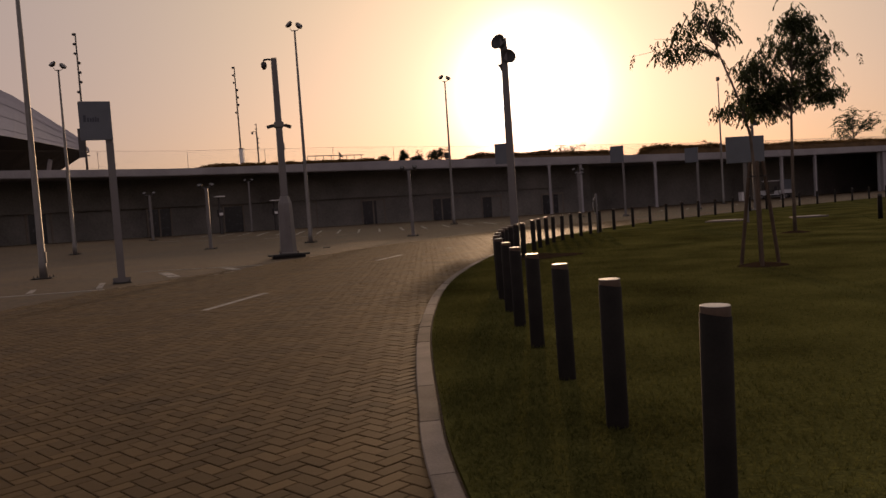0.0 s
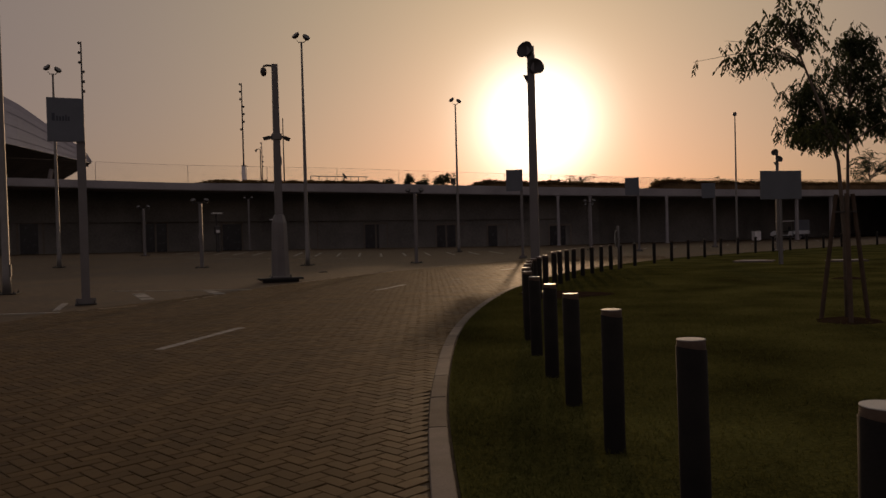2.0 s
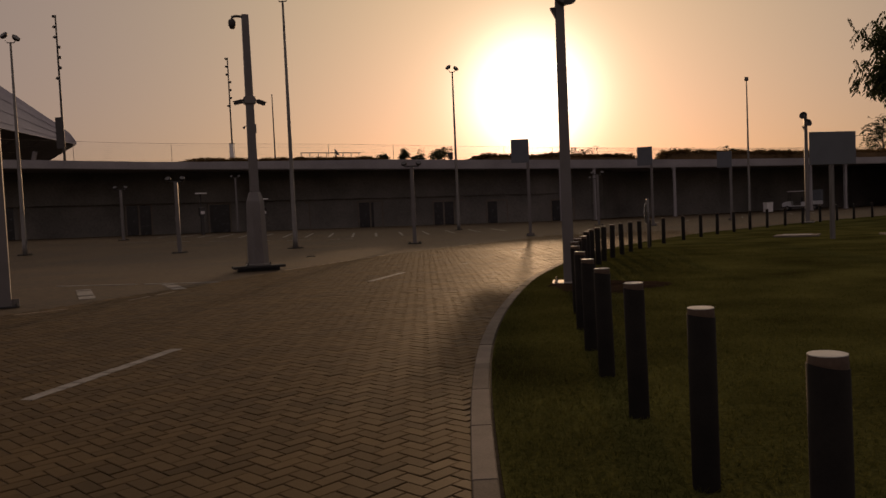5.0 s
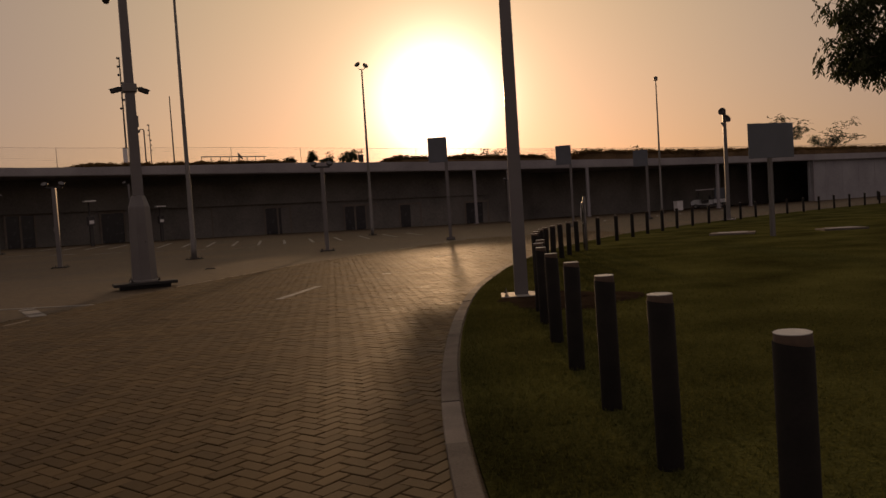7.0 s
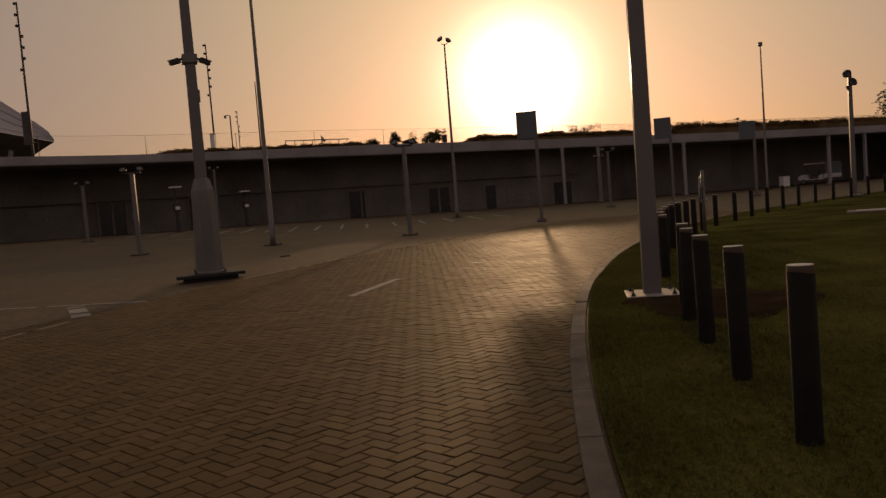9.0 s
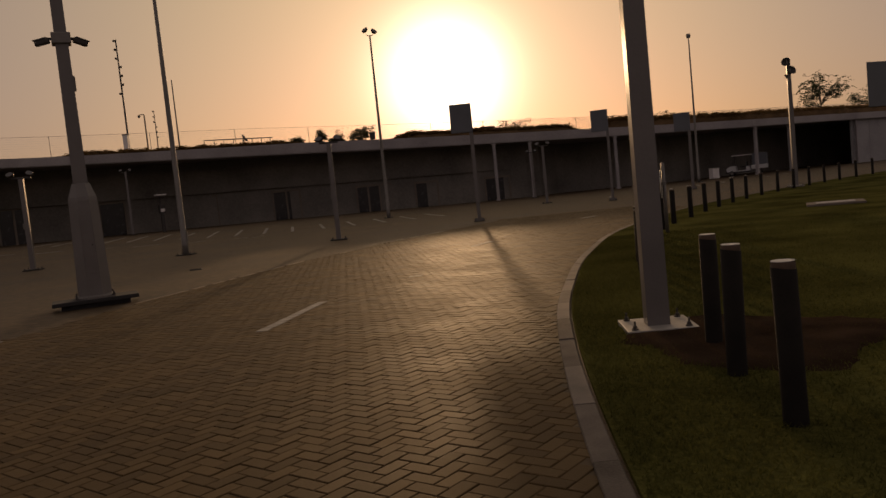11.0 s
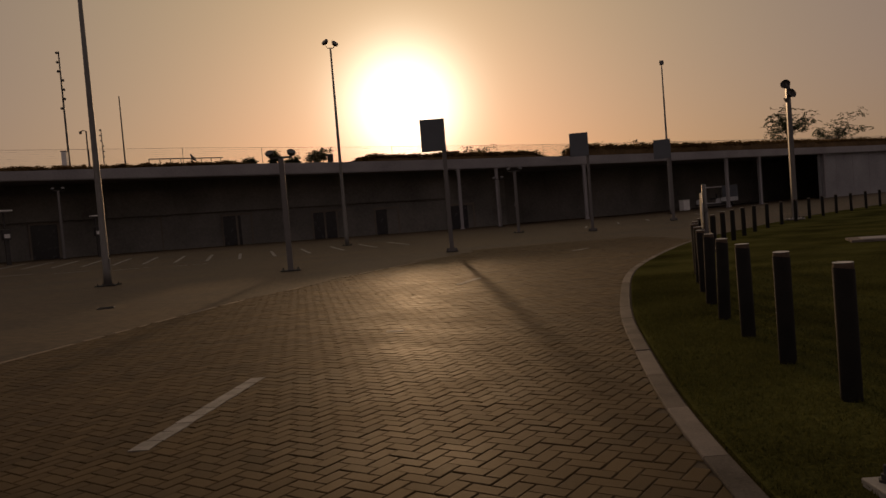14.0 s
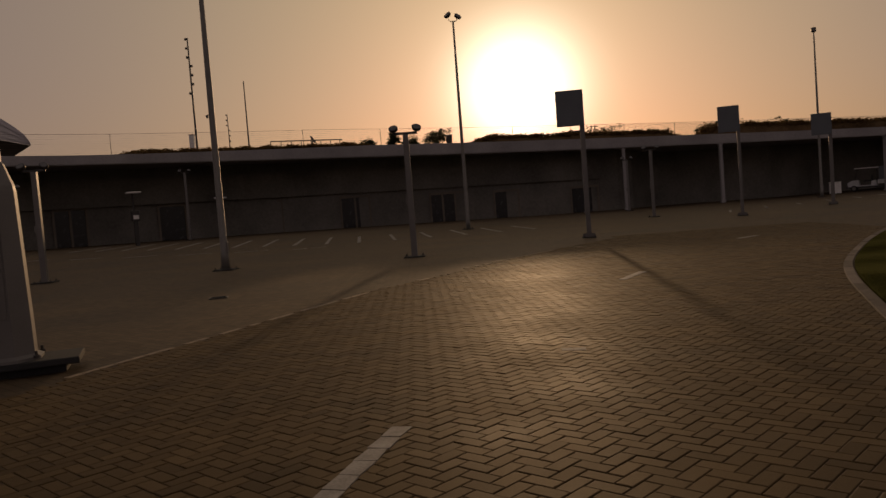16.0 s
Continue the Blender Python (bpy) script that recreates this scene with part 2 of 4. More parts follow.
def spline(points, per=24):
    out = []
    for i in range(1, len(points) - 2):
        p0, p1, p2, p3 = (Vector(p) for p in points[i - 1:i + 3])
        for k in range(per):
            t = k / per
            out.append(0.5 * (2 * p1 + (p2 - p0) * t + (2 * p0 - 5 * p1 + 4 * p2 - p3) * t * t + (3 * p1 - p0 - 3 * p2 + p3) * t ** 3))
    out.append(Vector(points[-2]))
    return out


def offset(line, by):
    """The line shifted to its right."""
    out = []
    for i, p in enumerate(line):
        w = (line[min(i + 1, len(line) - 1)] - line[max(i - 1, 0)]).normalized()
        out.append(p + by * Vector((w.y, -w.x)))
    return out


KERB_EDGE = spline(KERB_LINE)


def along(line):
    """Arc length at each point."""
    run = [0.0]
    for a, b in zip(line, line[1:]):
        run.append(run[-1] + (b - a).length)
    return run


def at_length(line, run, s):
    i = int(np.searchsorted(run, s)) - 1
    i = min(max(i, 0), len(line) - 2)
    t = (s - run[i]) / (run[i + 1] - run[i])
    return line[i].lerp(line[i + 1], t), (line[i + 1] - line[i]).normalized()


KERB_W, KERB_H, LAWN_Z = 0.138, 0.014, 0.04


# ---- ground ----
def ground_sheet():
    xs = [-1500, -500, -200] + list(range(-110, 61, 2)) + list(range(66, 161, 6)) + [220, 500, 1500]
    ys = [-1500, -400, -120, -60, -30] + list(range(-12, 121, 2)) + list(range(126, 181, 6)) + [260, 500, 1500]
    bm = bmesh.new()
    rows = [[bm.verts.new((x, y, ground_z(x, y) - 0.007)) for x in xs] for y in ys]
    for a, b in zip(rows, rows[1:]):
        for k in range(len(xs) - 1):
            bm.faces.new((a[k], a[k + 1], b[k + 1], b[k]))
    return tagged(finish("ground", bm, GROUND, smooth=True), "brown block-paved car park and road, dusty, stretching far", "ground", kind="structure")


def paved_material():
    """Far paving: small blocks laid on the slant, seen as fine joints."""
    m = material("paving_far", (0.112, 0.082, 0.050), 0.66, vary=0.34, scale=0.25, fine=5, bump=0, spec=0.12)
    n, l = m.node_tree.nodes, m.node_tree.links
    geo = n.new("ShaderNodeNewGeometry")
    mp = n.new("ShaderNodeMapping")
    mp.inputs["Rotation"].default_value = (0, 0, radians(39))
    l.new(geo.outputs["Position"], mp.inputs["Vector"])
    bk = n.new("ShaderNodeTexBrick")
    bk.inputs["Scale"].default_value = 1.0
    bk.inputs["Brick Width"].default_value, bk.inputs["Row Height"].default_value = 0.21, 0.105
    bk.inputs["Mortar Size"].default_value = 0.006
    bk.inputs["Color1"].default_value, bk.inputs["Color2"].default_value = (1.1, 1.1, 1.1, 1), (0.8, 0.8, 0.8, 1)
    bk.inputs["Mortar"].default_value = (0.6, 0.6, 0.6, 1)
    l.new(mp.outputs[0], bk.inputs["Vector"])
    b = n["Principled BSDF"]
    old = b.inputs["Base Color"].links[0].from_socket
    mul = n.new("ShaderNodeVectorMath")
    mul.operation = "MULTIPLY"
    l.new(old, mul.inputs[0])
    l.new(bk.outputs["Color"], mul.inputs[1])
    l.new(mul.outputs[0], b.inputs["Base Color"])
    bp = n.new("ShaderNodeBump")
    bp.inputs["Strength"].default_value, bp.inputs["Distance"].default_value = 0.5, 0.006
    l.new(bk.outputs["Fac"], bp.inputs["Height"])
    bp.invert = True
    l.new(bp.outputs[0], b.inputs["Normal"])
    return m


GROUND = paved_material()
ground = ground_sheet()

LAWN_EDGE = offset(KERB_EDGE, KERB_W + 0.02)


def lawn_sheet():
    bm = bmesh.new()
    rim = LAWN_EDGE[::2]
    lo = [bm.verts.new((p.x, p.y, -0.05)) for p in rim]
    up = [bm.verts.new((p.x, p.y, LAWN_Z - 0.015)) for p in rim]
    for k in range(len(rim) - 1):
        bm.faces.new((lo[k], up[k], up[k + 1], lo[k + 1]))
    end = [bm.verts.new((110, -22, LAWN_Z + 0.02))]
    edges = [bm.edges.get((a, b)) or bm.edges.new((a, b)) for a, b in zip(up, up[1:])]
    edges += [bm.edges.new((up[-1], end[0])), bm.edges.new((end[0], up[0]))]
    bmesh.ops.triangle_fill(bm, use_beauty=True, edges=edges)
    bmesh.ops.recalc_face_normals(bm, faces=bm.faces)
    return tagged(finish("lawn", bm, LAWN), "short green lawn with dry patches inside the kerb", "lawn", kind="structure")


lawn_sheet()

# ---- kerb stones ----
kerb = tagged(new("kerb"), "flush pale concrete kerb stones round the lawn, unevenly weathered", "kerb", kind="structure")
kerb_run = along(KERB_EDGE)
kerb_rng = random.Random(4)


def kerb_stone(s0, s1, steps=4):
    bm = bmesh.new()
    rows = []
    for k in range(steps + 1):
        p, w = at_length(KERB_EDGE, kerb_run, s0 + (s1 - s0) * k / steps)
        r = Vector((w.y, -w.x))
        prof = [(0.0, -0.04), (0.002, KERB_H - 0.006), (0.008, KERB_H), (KERB_W - 0.008, KERB_H + 0.003), (KERB_W, KERB_H - 0.006), (KERB_W, -0.04)]
        rows.append([bm.verts.new((p.x + r.x * a, p.y + r.y * a, z)) for a, z in prof])
    for a, b in zip(rows, rows[1:]):
        for k in range(5):
            bm.faces.new((a[k], b[k], b[k + 1], a[k + 1]))
    bm.faces.new(rows[0])
    bm.faces.new(rows[-1][::-1])
    bmesh.ops.recalc_face_normals(bm, faces=bm.faces)
    return bm


s = 2.0
while s < kerb_run[-1] - 2:
    stone = part("kerb_stone", kerb_stone(s, s + 0.985), KERB, kerb)
    stone.location.z = kerb_rng.uniform(-0.005, 0.005)
    s += 1.0


# ---- painted marks and the lit edge strip on the paving ----
def strip(name, x0, y0, x1, y1, width, mat, label, worn=0.0, group=""):
    """A painted stripe or pale edge strip, 3 mm thick, that follows the ground; drawn in short lengths so that it can
    be patchy.
    """
    bm = bmesh.new()
    a, b = Vector((x0, y0)), Vector((x1, y1))
    w = (b - a).normalized()
    r = Vector((w.y, -w.x)) * width / 2
    n = max(2, int((b - a).length / 0.21))
    rng = random.Random(int(abs(x0 * 31 + y0 * 17) * 10))
    for k in range(n):
        if rng.random() < worn:
            continue
        p, q = a.lerp(b, (k + 0.03) / n), a.lerp(b, (k + 0.97) / n)
        top, low = [], []
        for c in (p - r, q - r, q + r, p + r):
            c = c + Vector((rng.uniform(-1, 1), rng.uniform(-1, 1))) * 0.008
            z = ground_z(c.x, c.y)
            top.append(bm.verts.new((c.x, c.y, z + 0.004)))
            low.append(bm.verts.new((c.x, c.y, z - 0.012)))
        bm.faces.new(top[::-1])
        for i in range(4):
            bm.faces.new((top[i], top[(i + 1) % 4], low[(i + 1) % 4], low[i]))
    bmesh.ops.recalc_face_normals(bm, faces=bm.faces)
    return tagged(finish(name, bm, mat), label, "road marking", group, kind="structure")


for x0, y0, x1, y1 in ((-4.3, 13.6, -4.05, 15.9), (-3.32, 23.75, -2.90, 25.9), (-0.34, 33.6, 0.18, 34.7), (3.8, 41.45, 4.5, 42.15), (-4.2, 3.4, -4.35, 5.6)):
    strip("centre_dash", x0, y0, x1, y1, 0.13, PAINT, "white painted centre-line dash on brown paving", 0.02, "centre dashes")
# step where the block paving ends; light on it is coloured in as cream
for x0, y0, x1, y1 in ((-6.5, 28.2, -5.3, 32.1), (-5.25, 32.3, -4.6, 34.3), (-3.9, 35.85, -3.7, 36.2), (-3.1, 38.0, -0.9, 42.1), (-9.2, 18.9, -7.75, 20.7), (-7.47, 21.5, -7.26, 23.0)):
    strip("edge_line", x0, y0, x1, y1, 0.08, KHAKI, "broken cream strip for the lit edge of the brown paving", 0.2 if x0 > -7 else 0.25, "edge lines")
for x0, y0, x1, y1, wide in ((-13.2, 18.4, -9.0, 19.1, 0.14), (-10.3, 21.4, -9.35, 19.5, 0.14), (-9.98, 24.3, -8.5, 21.9, 0.30), (-8.32, 25.0, -7.36, 23.5, 0.27), (-11.6, 20.4, -11.0, 19.3, 0.14), (-11.4, 25.62, -7.08, 25.06, 0.11)):
    strip("hatch_line", x0, y0, x1, y1, wide, PAINT, "white painted hatching stripe by the sign", 0.05, "hatching stripes")
strip('paint_mark', -1.72, 28.12, -1.5, 28.08, 0.1, PAINT, 'single pale painted paving block', 0.0)
BAY = Vector((-math.sin(radians(10.3)), math.cos(radians(10.3))))
for k in range(-10, 6):
    p = Vector((-9.0, 57.0)) + k * 1.8 * Vector((0.93, -0.25 if k < 0 else 0.2))
    q = p + BAY * 6.5
    strip("bay_line", p.x, p.y, q.x, q.y, 0.16, PAINT, "white painted parking bay line", 0.03, "parking bay lines")
for k in range(8):
    p = Vector((9.5 + 2.6 * k, 62.0 + 2.2 * k))
    strip("bay_line", p.x, p.y, p.x + 0.9, p.y + 3.2, 0.12, PAINT, "white painted parking bay line", 0.1, "parking bay lines")
for k in range(6):
    p = Vector((-25 + 2.7 * k, 55.5 - 0.2 * k))
    strip("bay_line", p.x, p.y, p.x + 1.4, p.y + 0.5, 0.12, PAINT, "short white painted parking bay mark", 0.1, "parking bay lines")


# ---- bollards ----
def bollard(m):
    """A dark sleeved timber post with a pale sawn top."""
    ob = thing("bollard", 0, 0, 0, 0, "dark round timber bollard with a pale top, in the lawn", "bollard", "bollards along the kerb")
    body = lathe([(0.061, -0.05), (0.061, 0.79), (0.060, 0.822)], 18)
    part("post", body, STAKE, ob, "brown timber post", True)
    bm = bmesh.new()
    ring = [(0.0645 * math.cos(a), 0.0645 * math.sin(a)) for a in (2 * math.pi * k / 18 for k in range(18))]
    lo = [bm.verts.new((x, y, -0.05)) for x, y in ring]
    hi = [bm.verts.new((x, y, 0.787 - 0.14 * x)) for x, y in ring]
    inn = [bm.verts.new((x * 0.94, y * 0.94, 0.787 - 0.14 * x)) for x, y in ring]
    for k in range(18):
        j = (k + 1) % 18
        bm.faces.new((lo[k], lo[j], hi[j], hi[k]))
        bm.faces.new((hi[k], hi[j], inn[j], inn[k]))
    part("sleeve", bm, BOLLARD, ob, "near-black sleeve with a slanted rim", True)
    part("cap", lathe([(0.055, 0.8215), (0.0605, 0.8222), (0.0605, 0.8245), (0.058, 0.8255)], 18), CAP, ob, "pale round cap")
    ob.matrix_basis = m
    return ob


first_bollard = None
BOLLARD_LINE = spline([(5.9, -22), (4.5, -12), (3.25, -4), (2.0, 2.5), (1.453, 5.0), (1.20, 6.28), (0.999, 7.55), (0.823, 8.9), (0.673, 10.17), (0.564, 11.36), (0.46, 12.63), (0.406, 13.85), (0.403, 15.0), (0.433, 16.25), (0.50, 17.53),
                       (0.593, 18.75), (0.70, 19.80), (0.87, 20.68), (1.02, 21.95), (1.186, 23.22), (1.39, 24.37), (1.65, 25.57), (1.90, 26.64), (2.27, 27.85), (3.4, 31.0), (4.55, 33.7), (5.9, 36.1), (8.2, 40.0), (11.4, 44.6), (16.3, 50.1), (21.3, 54.9), (28.5, 60.9), (40, 68.9), (60, 79.9), (90, 93), (110, 101)])
bollard_run = along(BOLLARD_LINE)
rng = random.Random(9)
near_y = [5.0 + 1.26 * k for k in range(-6, 0)] + [5.0, 6.28, 7.55, 8.9, 10.17, 11.36, 12.63, 13.85, 15.0, 16.25, 17.53, 18.75, 19.80, 20.68, 23.22, 24.37, 25.57, 26.64, 27.8, 28.95, 30.1, 31.3, 32.5, 34.1]
line_y = [p.y for p in BOLLARD_LINE]
spots = [at_length(BOLLARD_LINE, bollard_run, float(np.interp(y, line_y, bollard_run)))[0] for y in near_y]
s = float(np.interp(near_y[-1], line_y, bollard_run)) + 2.1
while s < bollard_run[-1] - 30:
    spots.append(at_length(BOLLARD_LINE, bollard_run, s)[0])
    s += 2.3 if s > 70 else 2.1
for p in spots:
    m = pose(p.x, p.y, LAWN_Z + 0.02, rng.uniform(-1, 1), rng.uniform(-1, 1), rng.uniform(-18, 18))
    if min((p - Vector((0.69, 21.59))).length, (p - Vector((15.0, 49.33))).length) > 0.5:
        if first_bollard is None:
            first_bollard = bollard(m)
        else:
            copy_thing(first_bollard, m)


# ---- poles, lamps and signs ----
def base_plate(ob, size, z=0.0, thick=0.03, mat=GALV, bolts=True, reach=0.38):
    plate = part("base_plate", box(-size / 2, size / 2, -size / 2, size / 2, z, z + thick, 0.006), mat, ob)
    if bolts:
        for sx in (-1, 1):
            for sy in (-1, 1):
                bm = lathe([(0.030, z + thick), (0.030, z + thick + 0.012), (0.019, z + thick + 0.012), (0.019, z + thick + 0.035), (0.009, z + thick + 0.035), (0.009, z + thick + 0.075)], 8, m=Matrix.Translation((sx * size * reach, sy * size * reach, 0)))
                part("bolt", bm, DARKMETAL, plate)
    return plate


def square_tube(points, halves, bm=None):
    return tube(points, [h * 1.414 for h in halves], 4, bm, twist=math.pi / 4)


def speaker_mast(x, y, z, turn, height, plate=True):
    ob = thing("speaker_mast", x, y, z, turn, "grey square steel mast with horn loudspeakers at the top", "loudspeaker mast", "loudspeaker masts")
    if plate:
        part("plinth", box(-0.27, 0.27, -0.27, 0.27, -0.1, 0.045, 0.012), KERB, ob, "pale concrete plinth")
        base_plate(ob, 0.60, 0.045, 0.05, PLATE)
    part("mast", square_tube([(0, 0, 0.05), (0, 0, 0.9), (0, 0, height * 0.6), (0, 0, height)], [0.098, 0.096, 0.088, 0.075]), POLE, ob)
    for k, (dz, side) in enumerate(((-0.14, -1), (-0.52, 1), (-0.72, -1))):
        if k < 2:
            m = Matrix.Translation((side * 0.05, -0.02, height + dz)) @ pose(0, 0, 0, 72, 0, side * 28 + (0 if side < 0 else 0))
            horn = part("horn", lathe([(0.04, -0.22), (0.07, -0.16), (0.08, -0.08), (0.12, 0.02), (0.185, 0.16), (0.195, 0.17), (0.17, 0.15), (0.05, 0.02)], 20, m=m), DARKMETAL, ob, "dark round horn loudspeaker", True)
            part("bracket", box(-0.03, 0.03, -0.1, 0.02, height + dz - 0.04, height + dz + 0.04, 0.004), GALV, horn)
        else:
            bm = bmesh.new()
            vs = [bm.verts.new(c) for c in ((-0.06, -0.08, height - 0.86), (-0.06, 0.08, height - 0.86), (-0.17, 0.08, height - 0.64), (-0.17, -0.08, height - 0.64), (-0.06, -0.08, height - 0.64), (-0.06, 0.08, height - 0.64))]
            for f in ((0, 1, 2, 3), (3, 2, 5, 4), (0, 4, 5, 1), (0, 3, 4), (1, 5, 2)):
                bm.faces.new([vs[i] for i in f])
            part("bracket", bm, DARKMETAL, ob)
    return ob


speaker_mast(0.69, 21.59, -0.035, -5, 5.55)
speaker_mast(15.0, 49.33, 0.0, -12, 5.64, plate=True)


def camera_mast(x, y, z, turn, height=6.92):
    ob = thing("camera_mast", x, y, z, turn, "grey steel surveillance mast with a thick cabinet base", "camera mast")
    part("base_plate", box(-0.70, 0.70, -0.33, 0.33, -0.01, 0.06, 0.012), RUBBER, ob, "dark low base slab")
    # added dark pad, set back so the slab seems to have a shadow gap
    part("footing", box(-0.56, 0.56, -0.2, 0.26, -0.16, -0.012, 0.01), RUBBER, ob, "dark added footing that reads as a shadow gap")
    eight = lambda r, h: (r / math.cos(math.pi / 8), h)
    bm = lathe([eight(0.33, 0.06), eight(0.33, 0.09), eight(0.275, 0.12), eight(0.27, 0.4), eight(0.232, 1.78), eight(0.225, 1.84), eight(0.15, 2.07), eight(0.135, 2.09)], 8, m=Matrix.Rotation(math.pi / 8, 4, "Z"))
    part("cabinet", bm, POLE, ob, "thick eight-sided cabinet base")
    door = part("cabinet_door", box(-0.085, 0.085, -0.278, -0.262, 0.5, 1.45, 0.004), POLE, ob)
    part("lock", lathe([(0.014, 0), (0.014, 0.012)], 8, m=Matrix.Translation((0.055, -0.278, 1.0)) @ pose(0, 0, 0, 90, 0, 0)), DARKMETAL, door)
    for sx in (-0.30, 0.30):
        for sy in (-0.22, 0.22):
            part("bolt", lathe([(0.03, 0.08), (0.03, 0.11), (0.015, 0.11), (0.015, 0.15)], 8, m=Matrix.Translation((sx, sy, 0))), DARKMETAL, ob)
    part("mast", square_tube([(0, 0, 2.08), (0, 0, 4.5), (0, 0, height)], [0.118, 0.102, 0.088]), POLE, ob)
    part("collar", box(-0.155, 0.155, -0.15, 0.15, 4.50, 4.69, 0.015), GALV, ob, "bolted grey camera collar")
    for side in (-1, 1):
        m = Matrix.Translation((side * 0.30, -0.05, 4.535)) @ pose(0, 0, 0, 0, side * 18 if side > 0 else -12, 0) @ pose(0, 0, 0, 0, 0, side * 20)
        bm = box(-0.12, 0.12, -0.055, 0.055, -0.05, 0.05, 0.02)
        box(-0.135 if side < 0 else -0.10, 0.10 if side < 0 else 0.135, -0.062, 0.062, 0.045, 0.06, 0.004, bm)
        bmesh.ops.transform(bm, matrix=m, verts=bm.verts)
        cam_body = part("camera", bm, DARKMETAL, ob, "bullet surveillance camera")
        part("arm", tube([(side * 0.14, 0, 4.60), (side * 0.20, -0.01, 4.60), (side * 0.25, -0.03, 4.56)], [0.025, 0.025, 0.025], 8), DARKMETAL, cam_body)
    part("top_arm", tube([(0.0, 0, height - 0.06), (-0.22, 0, height - 0.04), (-0.34, 0, height - 0.07), (-0.35, 0, height - 0.14)], [0.035, 0.035, 0.035, 0.035], 8), DARKMETAL, ob)
    part("dome_camera", lathe([(0.03, height - 0.12), (0.085, height - 0.15), (0.10, height - 0.22), (0.10, height - 0.30), (0.06, height - 0.38), (0.02, height - 0.40)], 16, m=Matrix.Translation((-0.35, 0, 0))), DARKMETAL, ob, "hanging dome camera", True)
    part("junction_box", box(0.09, 0.14, -0.07, 0.07, 3.7, 3.95, 0.006), GALV, ob)
    return ob


camera_mast(-7.33, 28.57, 0.09, 25)


def sign_post(x, y, z, turn, width, bottom, top, pole_h, half, words=False, side=-1, centre=False, group="sign boards on posts"):
    ob = thing("sign_post", x, y, z, turn, "grey sign board on a square steel post with a bolted foot", "sign post", group)
    base_plate(ob, 0.46, 0, 0.025, RUBBER, True)
    for sx in (-1, 1):
        part("gusset", box(sx * half - 0.005 + (0 if sx > 0 else -0.12), sx * half + 0.005 + (0.12 if sx > 0 else 0), -0.008, 0.008, 0.025, 0.14), GALV, ob)
    part("post", square_tube([(0, 0, 0.02), (0, 0, pole_h)], [half, half]), POLE, ob)
    x0, x1 = (-width / 2, width / 2) if centre else ((-width + half, half) if side < 0 else (-half, width - half))
    panel = part("panel", box(x0, x1, -half - 0.07, -half - 0.01, bottom, top, 0.01), BOARD, ob, "blue-grey sign panel")
    for zz in (bottom + 0.12, top - 0.12):
        part("rail", box(x0 + 0.03, x1 - 0.03, -half - 0.012, -half + 0.03, zz - 0.025, zz + 0.025), GALV, panel)
    if words:
        rng = random.Random(3)
        cx = x0 + 0.1
        for k, (wd, hh) in enumerate(((0.09, 0.17), (0.06, 0.11), (0.06, 0.1), (0.06, 0.11), (0.05, 0.13), (0.06, 0.1))):
            part("letter_bar", box(cx, cx + wd * 0.7, -half - 0.075, -half - 0.068, (bottom + top) / 2 - 0.03, (bottom + top) / 2 - 0.03 + hh), INK, panel)
            cx += wd
    return ob


sign_post(-9.55, 21.0, 0, 30, 0.76, 3.69, 4.67, 4.66, 0.09, words=True)
sign_post(0.65, 47.2, 0, -2, 0.90, 3.72, 4.90, 4.88, 0.075)
sign_post(8.4, 56.3, 0, -14, 0.90, 3.72, 4.86, 4.2, 0.07)
sign_post(14.8, 62.4, 0, -20, 0.95, 3.6, 4.7, 4.7, 0.085)


def lawn_sign(x, y, turn):
    ob = thing("lawn_sign", x, y, LAWN_Z, turn, "wide blue-grey sign board on one post in the lawn", "sign")
    part("post", square_tube([(0, 0, -0.1), (0, 0, 3.22)], [0.055, 0.05]), POLE, ob)
    panel = part("panel", box(-0.83, 0.83, -0.10, -0.055, 2.30, 3.32, 0.012), BOARD, ob, "blue-grey sign panel")
    for zz in (2.5, 3.1):
        part("rail", box(-0.68, 0.68, -0.056, -0.02, zz - 0.025, zz + 0.025), GALV, panel)
    return ob


lawn_sign(9.71, 32.9, 18)


def flood_head(ob, m, size=0.3):
    bm = lathe([(size * 0.35, -0.11), (size * 0.62, -0.05), (size * 0.70, 0.06), (size * 0.66, 0.08)], 14)
    bmesh.ops.scale(bm, vec=(1.25, 0.85, 1), verts=bm.verts)
    bmesh.ops.transform(bm, matrix=m, verts=bm.verts)
    head = part("lamp_head", bm, DARKMETAL, ob, "dark floodlight head", True)
    g = lathe([(size * 0.58, 0.081), (size * 0.55, 0.087)], 14)
    bmesh.ops.scale(g, vec=(1.25, 0.85, 1), verts=g.verts)
    bmesh.ops.transform(g, matrix=m, verts=g.verts)
    part("lens", g, LENS, head)
    return head


